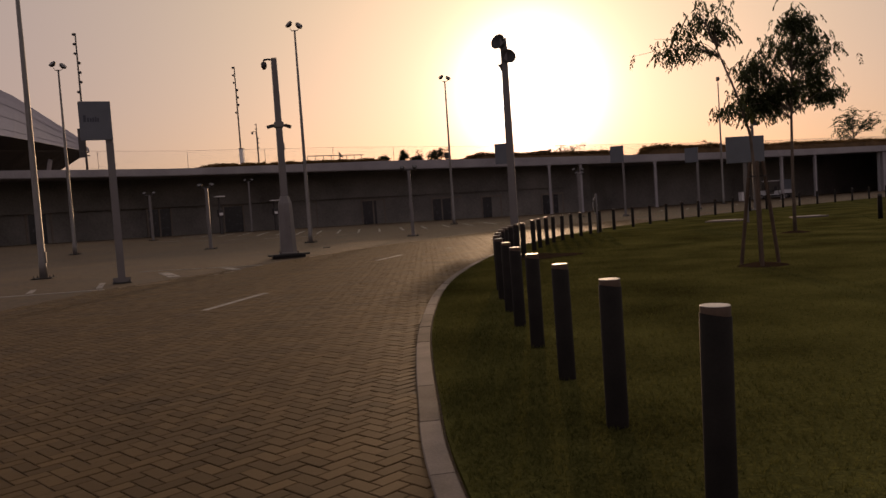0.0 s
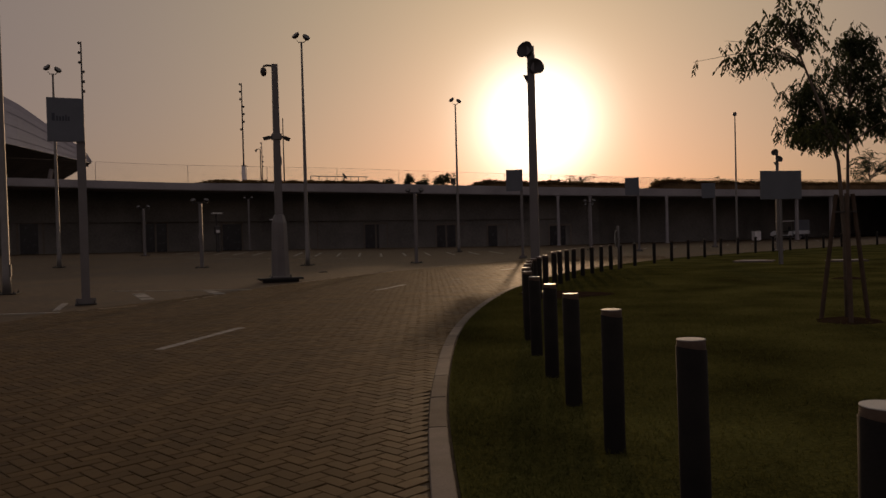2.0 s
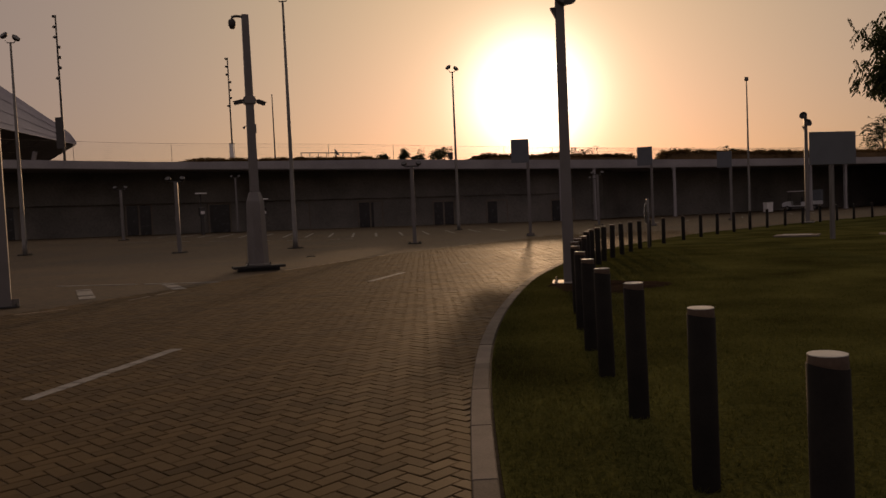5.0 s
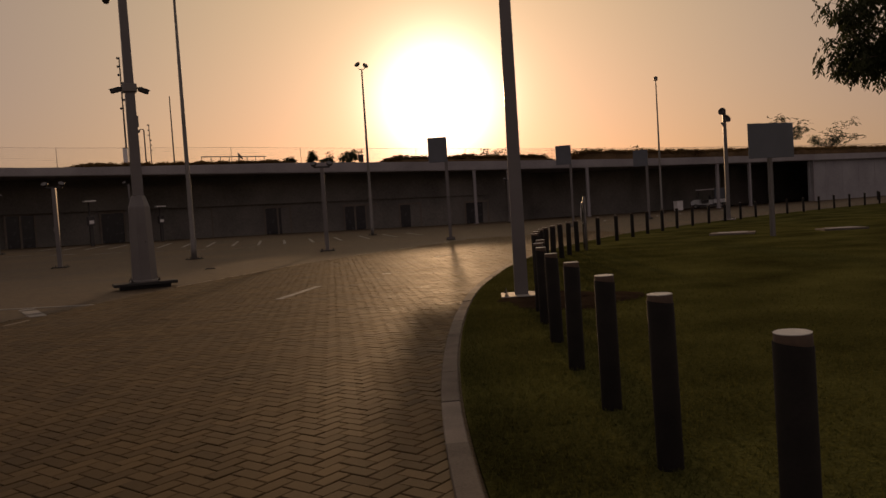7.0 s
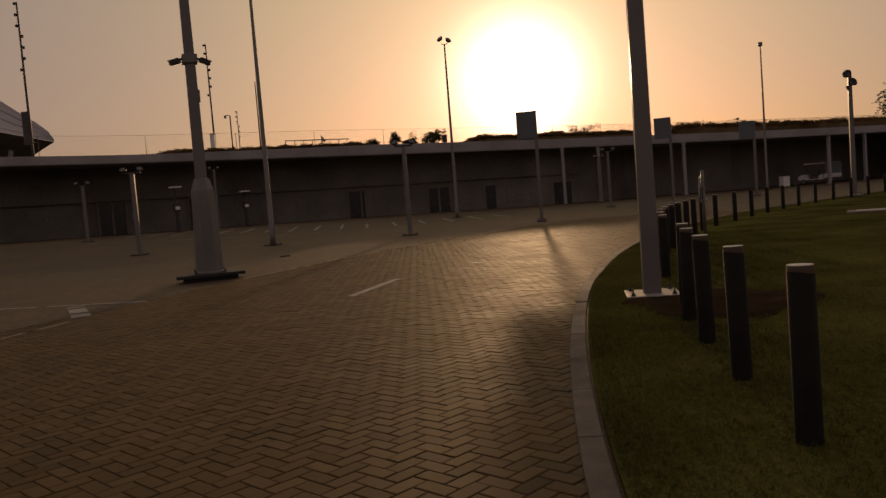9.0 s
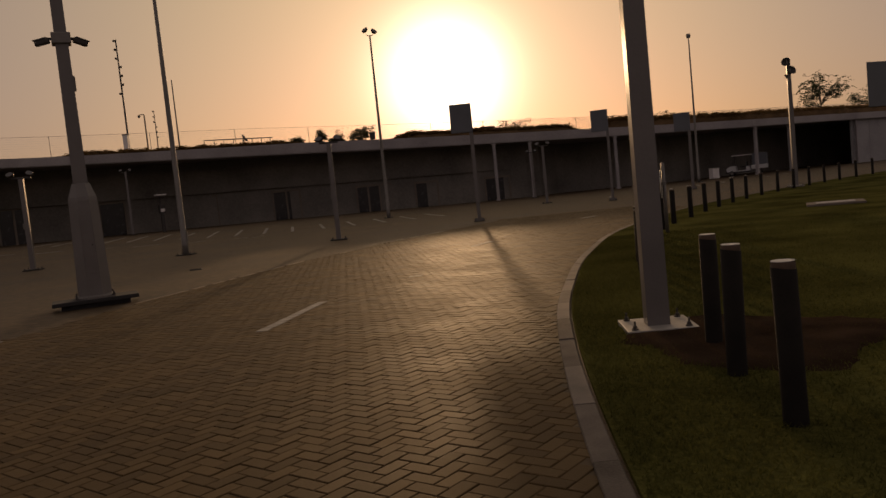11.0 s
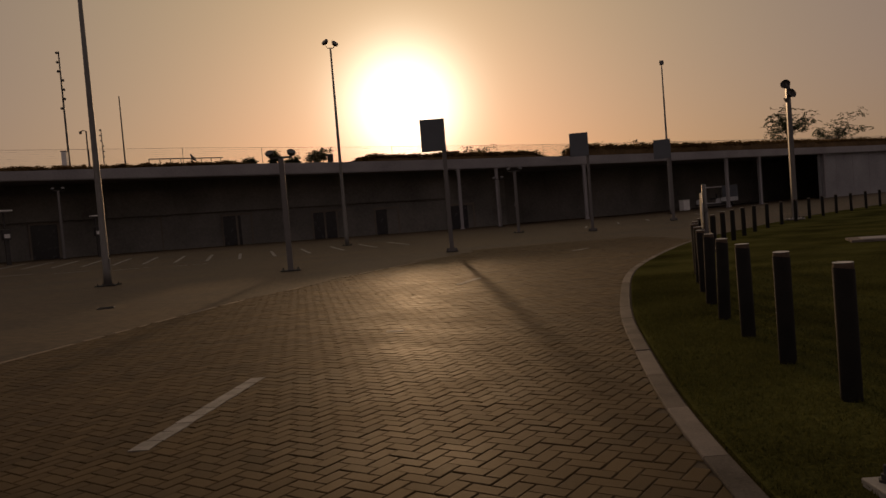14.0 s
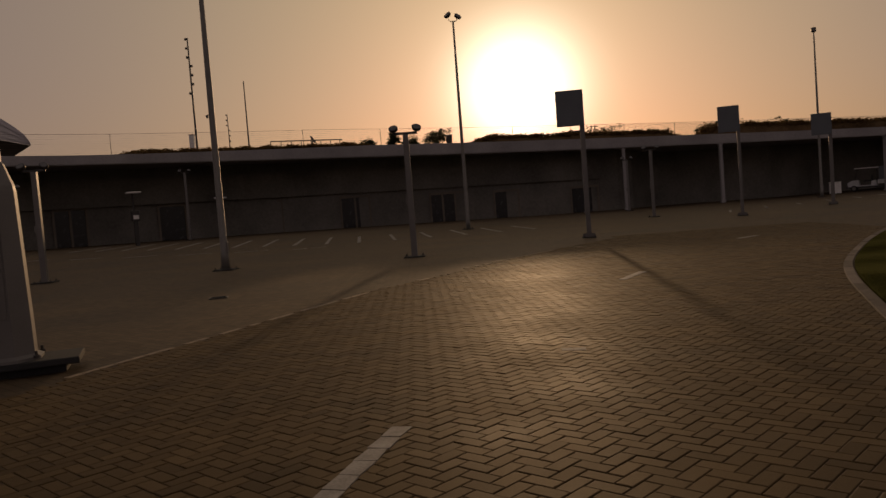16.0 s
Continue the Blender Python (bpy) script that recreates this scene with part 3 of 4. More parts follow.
def short_lamp(x, y, turn, height=3.55):
    z = ground_z(x, y)
    ob = thing("flood_lamp", x, y, z, turn, "short grey car-park lamp post with two floodlights", "lamp post", "short floodlight posts")
    base_plate(ob, 0.62, 0, 0.035, RUBBER, True)
    part("post", square_tube([(0, 0, 0.03), (0, 0, height)], [0.085, 0.08]), POLE, ob)
    part("crossbar", box(-0.34, 0.34, -0.035, 0.035, height, height + 0.07, 0.006), DARKMETAL, ob)
    for side in (-1, 1):
        flood_head(ob, Matrix.Translation((side * 0.33, -0.06, height + 0.16)) @ pose(0, 0, 0, 62, side * 14, 0), 0.16)
        part("yoke", tube([(side * 0.33, 0, height + 0.05), (side * 0.33, -0.02, height + 0.18)], [0.022, 0.022], 6), DARKMETAL, ob)
    part("socket_box", box(-0.14, -0.085, -0.06, 0.06, 1.55, 1.75, 0.006), GALV, ob)
    return ob


short_lamp(-4.80, 43.4, 4)
short_lamp(-16.27, 43.7, 12, 3.4)
short_lamp(5.9, 63.4, -6)
short_lamp(-25.0, 76.0, 15, 4.9)
short_lamp(-26.5, 58.0, 15, 3.4)
short_lamp(-36.3, 50.6, 15, 3.2)
short_lamp(7.6, 82.0, -6, 3.9)


def tall_lamp(x, y, turn, height, heads=2, foot=0.62):
    z = ground_z(x, y)
    ob = thing("street_lamp", x, y, z, turn, "tall tapered grey steel lamp post with small floodlights at the top", "street lamp", "tall lamp posts")
    base_plate(ob, foot, 0, 0.03, RUBBER, True)
    part("post", tube([(0, 0, 0.02), (0, 0, 0.5), (0, 0, 0.52), (0, 0, height * 0.5), (0, 0, height)], [0.125, 0.12, 0.11, 0.085, 0.05], 12), GALV, ob, smooth=True)
    part("hatch", box(0.10, 0.135, -0.06, 0.06, 0.5, 0.85, 0.006), GALV, ob)
    if heads == 2:
        part("crossbar", tube([(-0.24, 0, height + 0.10), (-0.16, 0, height - 0.02), (0.16, 0, height - 0.02), (0.24, 0, height + 0.10)], [0.028] * 4, 8), GALV, ob)
        for side in (-1, 1):
            flood_head(ob, Matrix.Translation((side * 0.27, -0.05, height + (0.32 if side < 0 else 0.2))) @ pose(0, 0, 0, 40, side * 38, 0), 0.25)
    else:
        part("spigot", tube([(0, 0, height), (0, 0, height + 0.25)], [0.04, 0.04], 8), GALV, ob)
        head = part("lamp_head", box(-0.17, 0.17, -0.12, 0.12, height + 0.25, height + 0.62, 0.08), DARKMETAL, ob, "dark floodlight head")
        part("lens", box(-0.10, 0.10, -0.128, -0.119, height + 0.32, height + 0.55, 0.004), LENS, head)
    return ob


tall_lamp(-10.55, 43.65, 0, 11.6)
tall_lamp(-4.14, 64.25, 0, 11.5)
tall_lamp(21.28, 80.14, -12, 11.75, 1)
tall_lamp(-14.35, 25.15, 20, 10.9)
tall_lamp(-25.4, 45.6, 22, 10.9)


def keep_sign(x, y, turn):
    ob = thing("traffic_sign", x, y, LAWN_Z, turn, "small round traffic sign on a grey post by the kerb", "traffic sign")
    part("post", tube([(0, 0, -0.1), (0, 0, 1.5)], [0.038, 0.038], 10), POLE, ob, smooth=True)
    m = Matrix.Translation((-0.06, 0, 1.05)) @ pose(0, 0, 0, 0, 90, 0)
    bm = lathe([(0.30, -0.006), (0.305, 0.0), (0.30, 0.006)], 28, m=m)
    disc = part("disc", bm, DARKMETAL, ob, "round dark disc")
    # the disc is edge-lit; that light is drawn as a pale ring
    part("rim", tube([m @ Vector((0.30 * math.cos(a), 0.30 * math.sin(a), 0)) for a in (2 * math.pi * k / 28 for k in range(29))], [0.011] * 29, 6, caps=False), CAP, disc, "pale ring standing in for light on the disc's edge")
    part("clamp", box(-0.055, 0.045, -0.05, 0.05, 1.02, 1.09, 0.004), GALV, ob)
    return ob


keep_sign(3.82, 31.57, -19)


def manhole(x, y, turn, w, l):
    ob = thing("inspection_slab", x, y, LAWN_Z, turn, "flat pale concrete inspection slab set in the lawn", "slab")
    part("slab", box(-w / 2, w / 2, -l / 2, l / 2, -0.05, 0.035, 0.01), KERB, ob)
    part("lid", box(-w / 3, w / 3, -l / 3, l / 3, 0.035, 0.045, 0.003), CONCRETE, ob)
    return ob


manhole(9.55, 35.5, -25, 1.4, 1.1)
manhole(12.45, 34.1, -10, 1.3, 0.9)


def drain_cover(x, y):
    ob = thing("drain_cover", x, y, 0, 15, "small dark iron drain cover in the paving", "drain cover")
    part("frame", box(-0.17, 0.17, -0.14, 0.14, -0.03, 0.012, 0.004), DARKMETAL, ob)
    for k in range(4):
        part("bar", box(-0.14, 0.14, -0.11 + 0.06 * k, -0.08 + 0.06 * k, 0.012, 0.022, 0.003), TYRE, ob)
    return ob


drain_cover(-7.6, 35.2)


def lawn_post(x, y):
    ob = thing("marker_post", x, y, LAWN_Z, 0, "thick dark marker post standing alone in the lawn", "post")
    part("post", lathe([(0.075, -0.05), (0.075, 0.72), (0.06, 0.75)], 14), BOLLARD, ob, smooth=True)
    part("cap", lathe([(0.085, 0.75), (0.085, 0.80), (0.05, 0.83)], 14), DARKMETAL, ob)
    return ob


lawn_post(13.0, 29.2)


# ---- elevated deck ----
S0, S1 = -70, 230


def deck_strip(name, prof, mat, label, category, s0=S0, s1=S1, step=5.0, deeper=0.0):
    """A long body along the deck with the given section of (offset, z) corners."""
    bm = bmesh.new()
    n = int((s1 - s0) / step)
    rows = []
    for k in range(n + 1):
        s = s0 + (s1 - s0) * k / n
        rows.append([bm.verts.new(deck_point(s, o + deeper * smoothstep((s - 88) / 20), z)) for o, z in prof])
    c = len(prof)
    for a, b in zip(rows, rows[1:]):
        for k in range(c):
            bm.faces.new((a[k], a[(k + 1) % c], b[(k + 1) % c], b[k]))
    bm.faces.new(rows[0])
    bm.faces.new(rows[-1][::-1])
    bmesh.ops.recalc_face_normals(bm, faces=bm.faces)
    return tagged(finish(name, bm, mat), label, category, kind="structure")


deck_strip("deck", [(0, DECK_UNDER + 0.12), (0.06, DECK_UNDER), (0.5, DECK_UNDER), (0.5, DECK_UNDER + 0.35), (26, DECK_UNDER + 0.35), (26, DECK_TOP - 0.25), (0.28, DECK_TOP - 0.25), (0.28, DECK_TOP), (0, DECK_TOP)], CONCRETE,
           "long grey concrete deck of an elevated road with a plain fascia", "elevated road")
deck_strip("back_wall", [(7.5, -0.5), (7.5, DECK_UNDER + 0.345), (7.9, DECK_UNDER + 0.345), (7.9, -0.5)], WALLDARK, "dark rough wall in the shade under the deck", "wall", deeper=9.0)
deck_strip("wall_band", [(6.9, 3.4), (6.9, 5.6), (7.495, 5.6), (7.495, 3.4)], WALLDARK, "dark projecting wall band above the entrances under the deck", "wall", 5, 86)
deck_strip("screen_wall", [(0.9, -0.5), (0.9, DECK_UNDER - 0.005), (1.2, DECK_UNDER - 0.005), (1.2, -0.5)], WALLGREY, "plain grey panelled wall closing the space under the deck", "wall", 158, 229, 4.0)
for k in range(14):
    s = 158 + 5.0 * k
    a, b = deck_point(s, 0.86), deck_point(s + 0.06, 0.86)
    bm = bmesh.new()
    low = [bm.verts.new((p.x + d.x, p.y + d.y, -0.3)) for p, d in ((a, N * 0), (b, N * 0), (b, N * 0.039), (a, N * 0.039))]
    top = [bm.verts.new((v.co.x, v.co.y, deck_point(s, 0.86, DECK_UNDER - 0.02).z)) for v in low]
    bm.faces.new(top)
    for i in range(4):
        bm.faces.new((low[i], low[(i + 1) % 4], top[(i + 1) % 4], top[i]))
    tagged(finish("panel_joint", bm, CONCRETE), "thin upright cover strip on the grey wall", "trim", "wall cover strips", kind="structure")


def deck_column(s, half=0.13):
    p = deck_point(s, 0.45, DECK_UNDER)
    z = ground_z(p.x, p.y)
    top = p.z - z
    ob = thing("deck_column", p.x, p.y, z, deck_turn(s), "slender grey concrete column carrying the deck", "column", "deck columns")
    part("shaft", box(-half, half, -half, half, -0.3, top - 0.13, 0.02), CONCRETE, ob)
    part("head", box(-half - 0.08, half + 0.08, -half, half + 0.03, top - 0.13, top - 0.002, 0.02), CONCRETE, ob)
    part("foot", box(-half - 0.05, half + 0.05, -half - 0.05, half + 0.05, -0.3, 0.12, 0.01), CONCRETE, ob)
    return ob


for s in (5.5, 76.8, 83, 99.2, 131.2, 140, 158.5):
    deck_column(s)


def doorway(s, w, h, bays):
    p = deck_point(s, 7.44)
    z = ground_z(p.x, p.y)
    h *= 0.95 * deck_scale(s)
    ob = thing("doorway", p.x, p.y, z, deck_turn(s), "pale-framed dark entrance in the wall under the deck", "door", "entrances under the deck")
    part("glazing", box(-w / 2, w / 2, 0.0, 0.05, -0.3, h), GLASSD, ob)
    for k in range(bays + 1):
        x = -w / 2 + w * k / bays
        part("jamb", box(x - 0.09, x + 0.09, -0.1, 0.0, -0.3, h, 0.01), FRAMEM, ob)
    part("head", box(-w / 2 - 0.09, w / 2 + 0.09, -0.13, 0.0, h, h + 0.2, 0.01), FRAMEM, ob)
    return ob


for s, w, h, bays in ((26, 2.4, 2.9, 2), (34, 2.2, 2.9, 1), (43, 2.2, 2.9, 2), (52.3, 2.6, 3.0, 2), (64, 3.4, 3.0, 3), (72, 2.2, 3.0, 1), (84, 2.4, 3.0, 2), (15, 2.2, 2.8, 1)):
    doorway(s, w, h, bays)


def info_lightbox(s, off, h):
    p = deck_point(s, off)
    z = ground_z(p.x, p.y)
    ob = thing("ticket_machine", p.x, p.y, z, 40, "small dark machine with a pale hood by the wall", "machine", "machines under the deck")
    part("stand", box(-0.12, 0.12, -0.1, 0.1, -0.1, 1.5, 0.01), DARKMETAL, ob)
    part("body", box(-0.22, 0.22, -0.2, 0.2, 1.5, 2.15, 0.03), DARKMETAL, ob)
    part("plate", box(-0.16, 0.16, -0.21, -0.2, 1.62, 1.86), WHITE, ob)
    part("hood", box(-0.4, 0.4, -0.3, 0.25, h, h + 0.1, 0.03), WHITE, ob, "pale flat hood")
    part("hood_post", box(-0.05, 0.05, 0.16, 0.24, 0, h, 0.01), DARKMETAL, ob)
    return ob


info_lightbox(26, -9, 3.2)
info_lightbox(34, -3, 2.9)


# fence on the deck
def deck_fence():
    ob = thing("deck_fence", 0, 0, 0, 0, "tall thin wire fence along the top of the deck", "fence")
    off, z0, h = 9.0, DECK_TOP - 0.3, 2.8
    s = S0 + 1
    while s < S1 - 2:
        low, top = deck_point(s, off, z0), deck_point(s, off, z0 + h)
        part("post", tube([low, top], [0.028, 0.022], 6), WIRE, ob)
        s += 9.0
    for k in range(15):
        pts = [deck_point(S0 + 1 + (S1 - S0 - 3) * i / 60, off, z0 + h * (1 - k * 0.066) - 0.03) for i in range(61)]
        part("wire", tube(pts, [0.015 if k == 0 else 0.005] * 61, 4, caps=False), WIRE, ob)
    for k in range(30):
        pts = [deck_point(88 + 140 * i / 40, off + 0.05, z0 + h * (1 - k * 0.033) - 0.04) for i in range(41)]
        part("mesh_wire", tube(pts, [0.007] * 41, 4, caps=False), WIRE, ob)
    return ob


deck_fence()


# ---- foliage ----
def leaf_cloud(places, size, droop, rng, per=12, narrow=0.2):
    """Sprigs of small folded leaves at the given places; one mesh by from_pydata."""
    verts, faces = [], []
    for c in places:
        spin = rng.uniform(0, 2 * math.pi)
        way = Vector((math.cos(spin), math.sin(spin), rng.uniform(-0.9, 0.3) - droop)).normalized()
        side = way.cross(Vector((0, 0, 1))).normalized()
        for k in range(per):
            t = k / per
            root = c + way * size * 2.2 * t + Vector((0, 0, -droop * size * 1.6 * t * t))
            out = (side * (1 if k % 2 else -1) + way * rng.uniform(0.2, 0.9) + Vector((0, 0, rng.uniform(-0.5, 0.25) - droop * 0.8))).normalized()
            ln = size * rng.uniform(0.7, 1.25)
            wd = out.cross(Vector((rng.uniform(-1, 1), rng.uniform(-1, 1), 0.6))).normalized() * ln * narrow
            i = len(verts)
            verts += [root, root + out * ln * 0.45 + wd, root + out * ln + Vector((0, 0, -0.12 * ln)), root + out * ln * 0.45 - wd]
            faces.append((i, i + 1, i + 2, i + 3))
    return verts, faces


def leaf_mesh(name, verts, faces, mat, parent=None, label=""):
    me = bpy.data.meshes.new(name)
    me.from_pydata([tuple(v) for v in verts], [], faces)
    me.materials.append(mat)
    ob = new(name, me)
    ob.parent = parent
    if label:
        ob["label"] = label
    return ob


def tree(x, y, z, stem, clumps, seed, label, leaf=0.075, droop=0.35, stem_r=0.06, sprigs=70, mat=None, per=12, name="tree"):
    """stem: points of the trunk; clumps: centre, radii, share of the leaves, and the point along the stem it grows from."""
    rng = random.Random(seed)
    ob = thing(name, x, y, z, 0, label, "tree", "")
    n = len(stem)
    part("trunk", tube(stem, [stem_r * (1 - 0.72 * i / (n - 1)) for i in range(n)], 9), BARK, ob, smooth=True)
    places = []
    for centre, radii, share, root in clumps:
        root, centre = Vector(root), Vector(centre)
        tips = []
        for k in range(max(3, int(share * 7))):
            q = Vector([rng.gauss(0, 0.5) for _ in range(3)])
            tip = centre + Vector((q.x * radii[0], q.y * radii[1], q.z * radii[2]))
            mid = root.lerp(tip, 0.5) + Vector((0, 0, 0.12 * (tip - root).length))
            tube([root, root.lerp(mid, 0.5) + Vector((0, 0, 0.02)), mid, tip], [stem_r * 0.38, stem_r * 0.28, stem_r * 0.18, stem_r * 0.06], 5, limb := bmesh.new())
            part("limb", limb, BARK, ob)
            tips += [(mid, tip)]
        for k in range(int(sprigs * share)):
            a, b = rng.choice(tips)
            c = a.lerp(b, rng.uniform(0.2, 1.08)) + Vector((rng.gauss(0, 0.20) * radii[0], rng.gauss(0, 0.20) * radii[1], rng.gauss(0, 0.20) * radii[2]))
            places.append(c)
    v, f = leaf_cloud(places, leaf, droop, rng, per)
    leaf_mesh("crown", v, f, mat or LEAF, ob, "loose crown of small drooping leaves")
    return ob


tree(4.83, 15.4, LAWN_Z, [(0, 0, -0.1), (-0.02, 0, 1.2), (-0.08, 0.02, 2.2), (-0.26, 0.05, 2.9), (-0.52, 0.05, 3.6), (-0.70, 0.05, 4.15)],
     [((-0.72, 0, 4.35), (0.50, 0.6, 0.22), 1.1, (-0.6, 0.05, 3.8)), ((-1.40, 0, 3.85), (0.45, 0.5, 0.22), 1.1, (-0.5, 0.05, 3.55)),
      ((-0.25, 0.1, 4.25), (0.38, 0.5, 0.24), 0.8, (-0.55, 0.05, 3.7)), ((-0.30, 0.0, 2.75), (0.34, 0.4, 0.2), 0.8, (-0.15, 0.02, 2.5))], 5,
     "slim young tree with drooping leaves, staked in the lawn", 0.085, 0.8, 0.034, 46, per=10)
second_tree = tree(8.5, 24.3, LAWN_Z, [(0, 0, -0.1), (0.0, 0, 1.5), (0.03, 0, 3.0), (0.1, 0, 4.3), (0.2, 0, 5.7)],
     [((0.05, 0, 4.9), (0.85, 1.0, 0.62), 2.4, (0.1, 0, 4.2)), ((0.35, 0, 5.6), (0.5, 0.6, 0.42), 1.4, (0.15, 0, 5.0)), ((-0.85, -0.1, 4.35), (0.62, 0.8, 0.5), 1.9, (0.05, 0, 3.6)), ((-1.15, 0.1, 3.75), (0.45, 0.5, 0.38), 1.2, (0.0, 0, 3.2)), ((-0.8, 0.0, 3.35), (0.5, 0.6, 0.3), 1.0, (0.0, 0, 3.0)),
      ((0.80, 0, 4.2), (0.5, 0.7, 0.5), 1.5, (0.05, 0, 3.5)), ((1.15, 0, 3.55), (0.4, 0.5, 0.3), 0.8, (0.05, 0, 3.1)), ((-0.1, 0, 3.75), (0.8, 0.8, 0.36), 1.5, (0.03, 0, 3.2))], 8,
     "young tree with a dense drooping crown in the lawn", 0.095, 0.75, 0.05, 130, per=10)
second_tree.scale = (1.07, 1.07, 1.06)


def stakes(x, y):
    ob = thing("tree_stakes", x, y, LAWN_Z, 0, "dark timber stakes tied round the young tree", "stake")
    for a, lean in ((20, 0.16), (140, 0.1), (255, 0.13)):
        c, s_ = math.cos(radians(a)), math.sin(radians(a))
        part("stake", tube([(c * 0.36, s_ * 0.36, -0.1), (c * 0.12, s_ * 0.12, 1.75)], [0.033, 0.03], 8), STAKE, ob)
    part("tie", tube([(-0.14, 0, 1.5), (0, 0.08, 1.5), (0.14, 0, 1.5), (0, -0.08, 1.5), (-0.14, 0, 1.5)], [0.012] * 5, 6), DARKMETAL, ob)
    return ob


stakes(4.83, 15.4)


def soil_patch(x, y, rx, ry):
    """A flat uneven patch of bare soil lying just over the turf."""
    bm = bmesh.new()
    rng = random.Random(int(x * 10))
    rings = []
    for f, dz in ((1.0, -0.03), (0.9, 0.008), (0.6, 0.016), (0.25, 0.014)):
        rings.append([bm.verts.new((x + rx * f * (1 + 0.18 * math.sin(3 * a + 1) + 0.08 * rng.uniform(-1, 1)) * math.cos(a), y + ry * f * (1 + 0.14 * math.cos(4 * a) + 0.08 * rng.uniform(-1, 1)) * math.sin(a), LAWN_Z + dz + rng.uniform(-0.004, 0.004))) for a in (2 * math.pi * k / 36 for k in range(36))])
    for p, q in zip(rings, rings[1:]):
        for k in range(36):
            bm.faces.new((p[k], p[(k + 1) % 36], q[(k + 1) % 36], q[k]))
    bm.faces.new(rings[-1])
    bmesh.ops.recalc_face_normals(bm, faces=bm.faces)
    return tagged(finish("soil_patch", bm, SOIL, smooth=True), "bare dark brown soil in front of the mast's foot", "soil", kind="structure")


soil_patch(1.2, 20.75, 1.0, 1.0)


def soil_ring(x, y, r):
    bm = bmesh.new()
    rng = random.Random(int(x * 10))
    mid = bm.verts.new((x, y, LAWN_Z + 0.05))
    rim = [bm.verts.new((x + r * (1 + 0.15 * rng.uniform(-1, 1)) * math.cos(a), y + r * (1 + 0.15 * rng.uniform(-1, 1)) * math.sin(a), LAWN_Z - 0.03)) for a in (2 * math.pi * k / 20 for k in range(20))]
    for k in range(20):
        bm.faces.new((mid, rim[k], rim[(k + 1) % 20]))
    return tagged(finish("soil_ring", bm, SOIL, smooth=True), "ring of bare dark soil round the tree's foot", "soil", "soil rings", kind="structure")


soil_ring(4.83, 15.4, 0.55)
soil_ring(8.5, 24.3, 0.5)


def hedge(name, s0, s1, h, off, seed, mat, label, count):
    """A low uneven planting along the deck's edge."""
    rng = random.Random(seed)
    places = []
    for _ in range(count):
        s = rng.uniform(s0, s1)
        e = min(1.0, (s - s0) / 2.5, (s1 - s) / 2.5)
        top = h * max(0.1, e) * (0.86 + 0.22 * noise.noise(Vector((s * 0.12, seed, 0))) + 0.22 * noise.noise(Vector((s * 0.9, seed, 3))))
        places.append(deck_point(s, off + rng.uniform(0, 1.6), DECK_TOP - 0.2 + max(0.05, top) * rng.uniform(0.0, 1.0) ** 0.6))
    v, f = leaf_cloud(places, 0.16, 0.0, rng, 6, 0.34)
    ob = leaf_mesh(name, v, f, mat)
    return tagged(ob, label, "hedge", "deck planting", kind="stuff")


def bank(s0, s1, h, off, seed, mat, label):
    """A long planted mound behind the deck's edge with an uneven crest and sloping ends."""
    bm = bmesh.new()
    rows, n = [], int((s1 - s0) / 0.6)
    for k in range(n + 1):
        s = s0 + (s1 - s0) * k / n
        e = smoothstep(min((s - s0), (s1 - s)) / 4.0)
        top = DECK_TOP - 0.2 + max(0.06, h * e * (0.86 + 0.22 * noise.noise(Vector((s * 0.12, seed, 0))) + 0.16 * noise.noise(Vector((s * 0.9, seed, 3)))))
        low = DECK_TOP - 0.25
        rows.append([bm.verts.new(deck_point(s, off + o, low + (top - low) * f)) for o, f in ((0, 0), (0.25, 0.62), (0.8, 0.93), (1.4, 1.0), (2.4, 0.8), (3.2, 0))])
    for a, b in zip(rows, rows[1:]):
        for k in range(5):
            bm.faces.new((a[k], b[k], b[k + 1], a[k + 1]))
    bm.faces.new(rows[0])
    bm.faces.new(rows[-1][::-1])
    bmesh.ops.recalc_face_normals(bm, faces=bm.faces)
    return tagged(finish("planting_bank", bm, mat, smooth=True), label, "planting bank", "planting banks on the deck", kind="structure")


bank(27, 52, 0.42, 0.5, 1, SCRUB, "long mound of dry brown ground cover on the deck")
bank(62.5, 94, 0.85, 0.5, 2, SCRUB, "rounded mound of dry ground cover on the deck")
bank(97, 215, 1.55, 0.5, 3, SCRUB, "long high mound of dry brown ground cover on the deck")
hedge("hedge", 27, 52, 0.72, 1.2, 1, DRYLEAF, "low uneven dry shrubs along the deck's edge", 5200)
hedge("hedge", 62.5, 94, 1.25, 1.2, 2, DRYLEAF, "low rounded dry shrubs along the deck's edge", 4600)
hedge("hedge", 97, 215, 1.9, 1.2, 3, DRYLEAF, "long band of dry brown shrubs along the deck's edge", 14000)

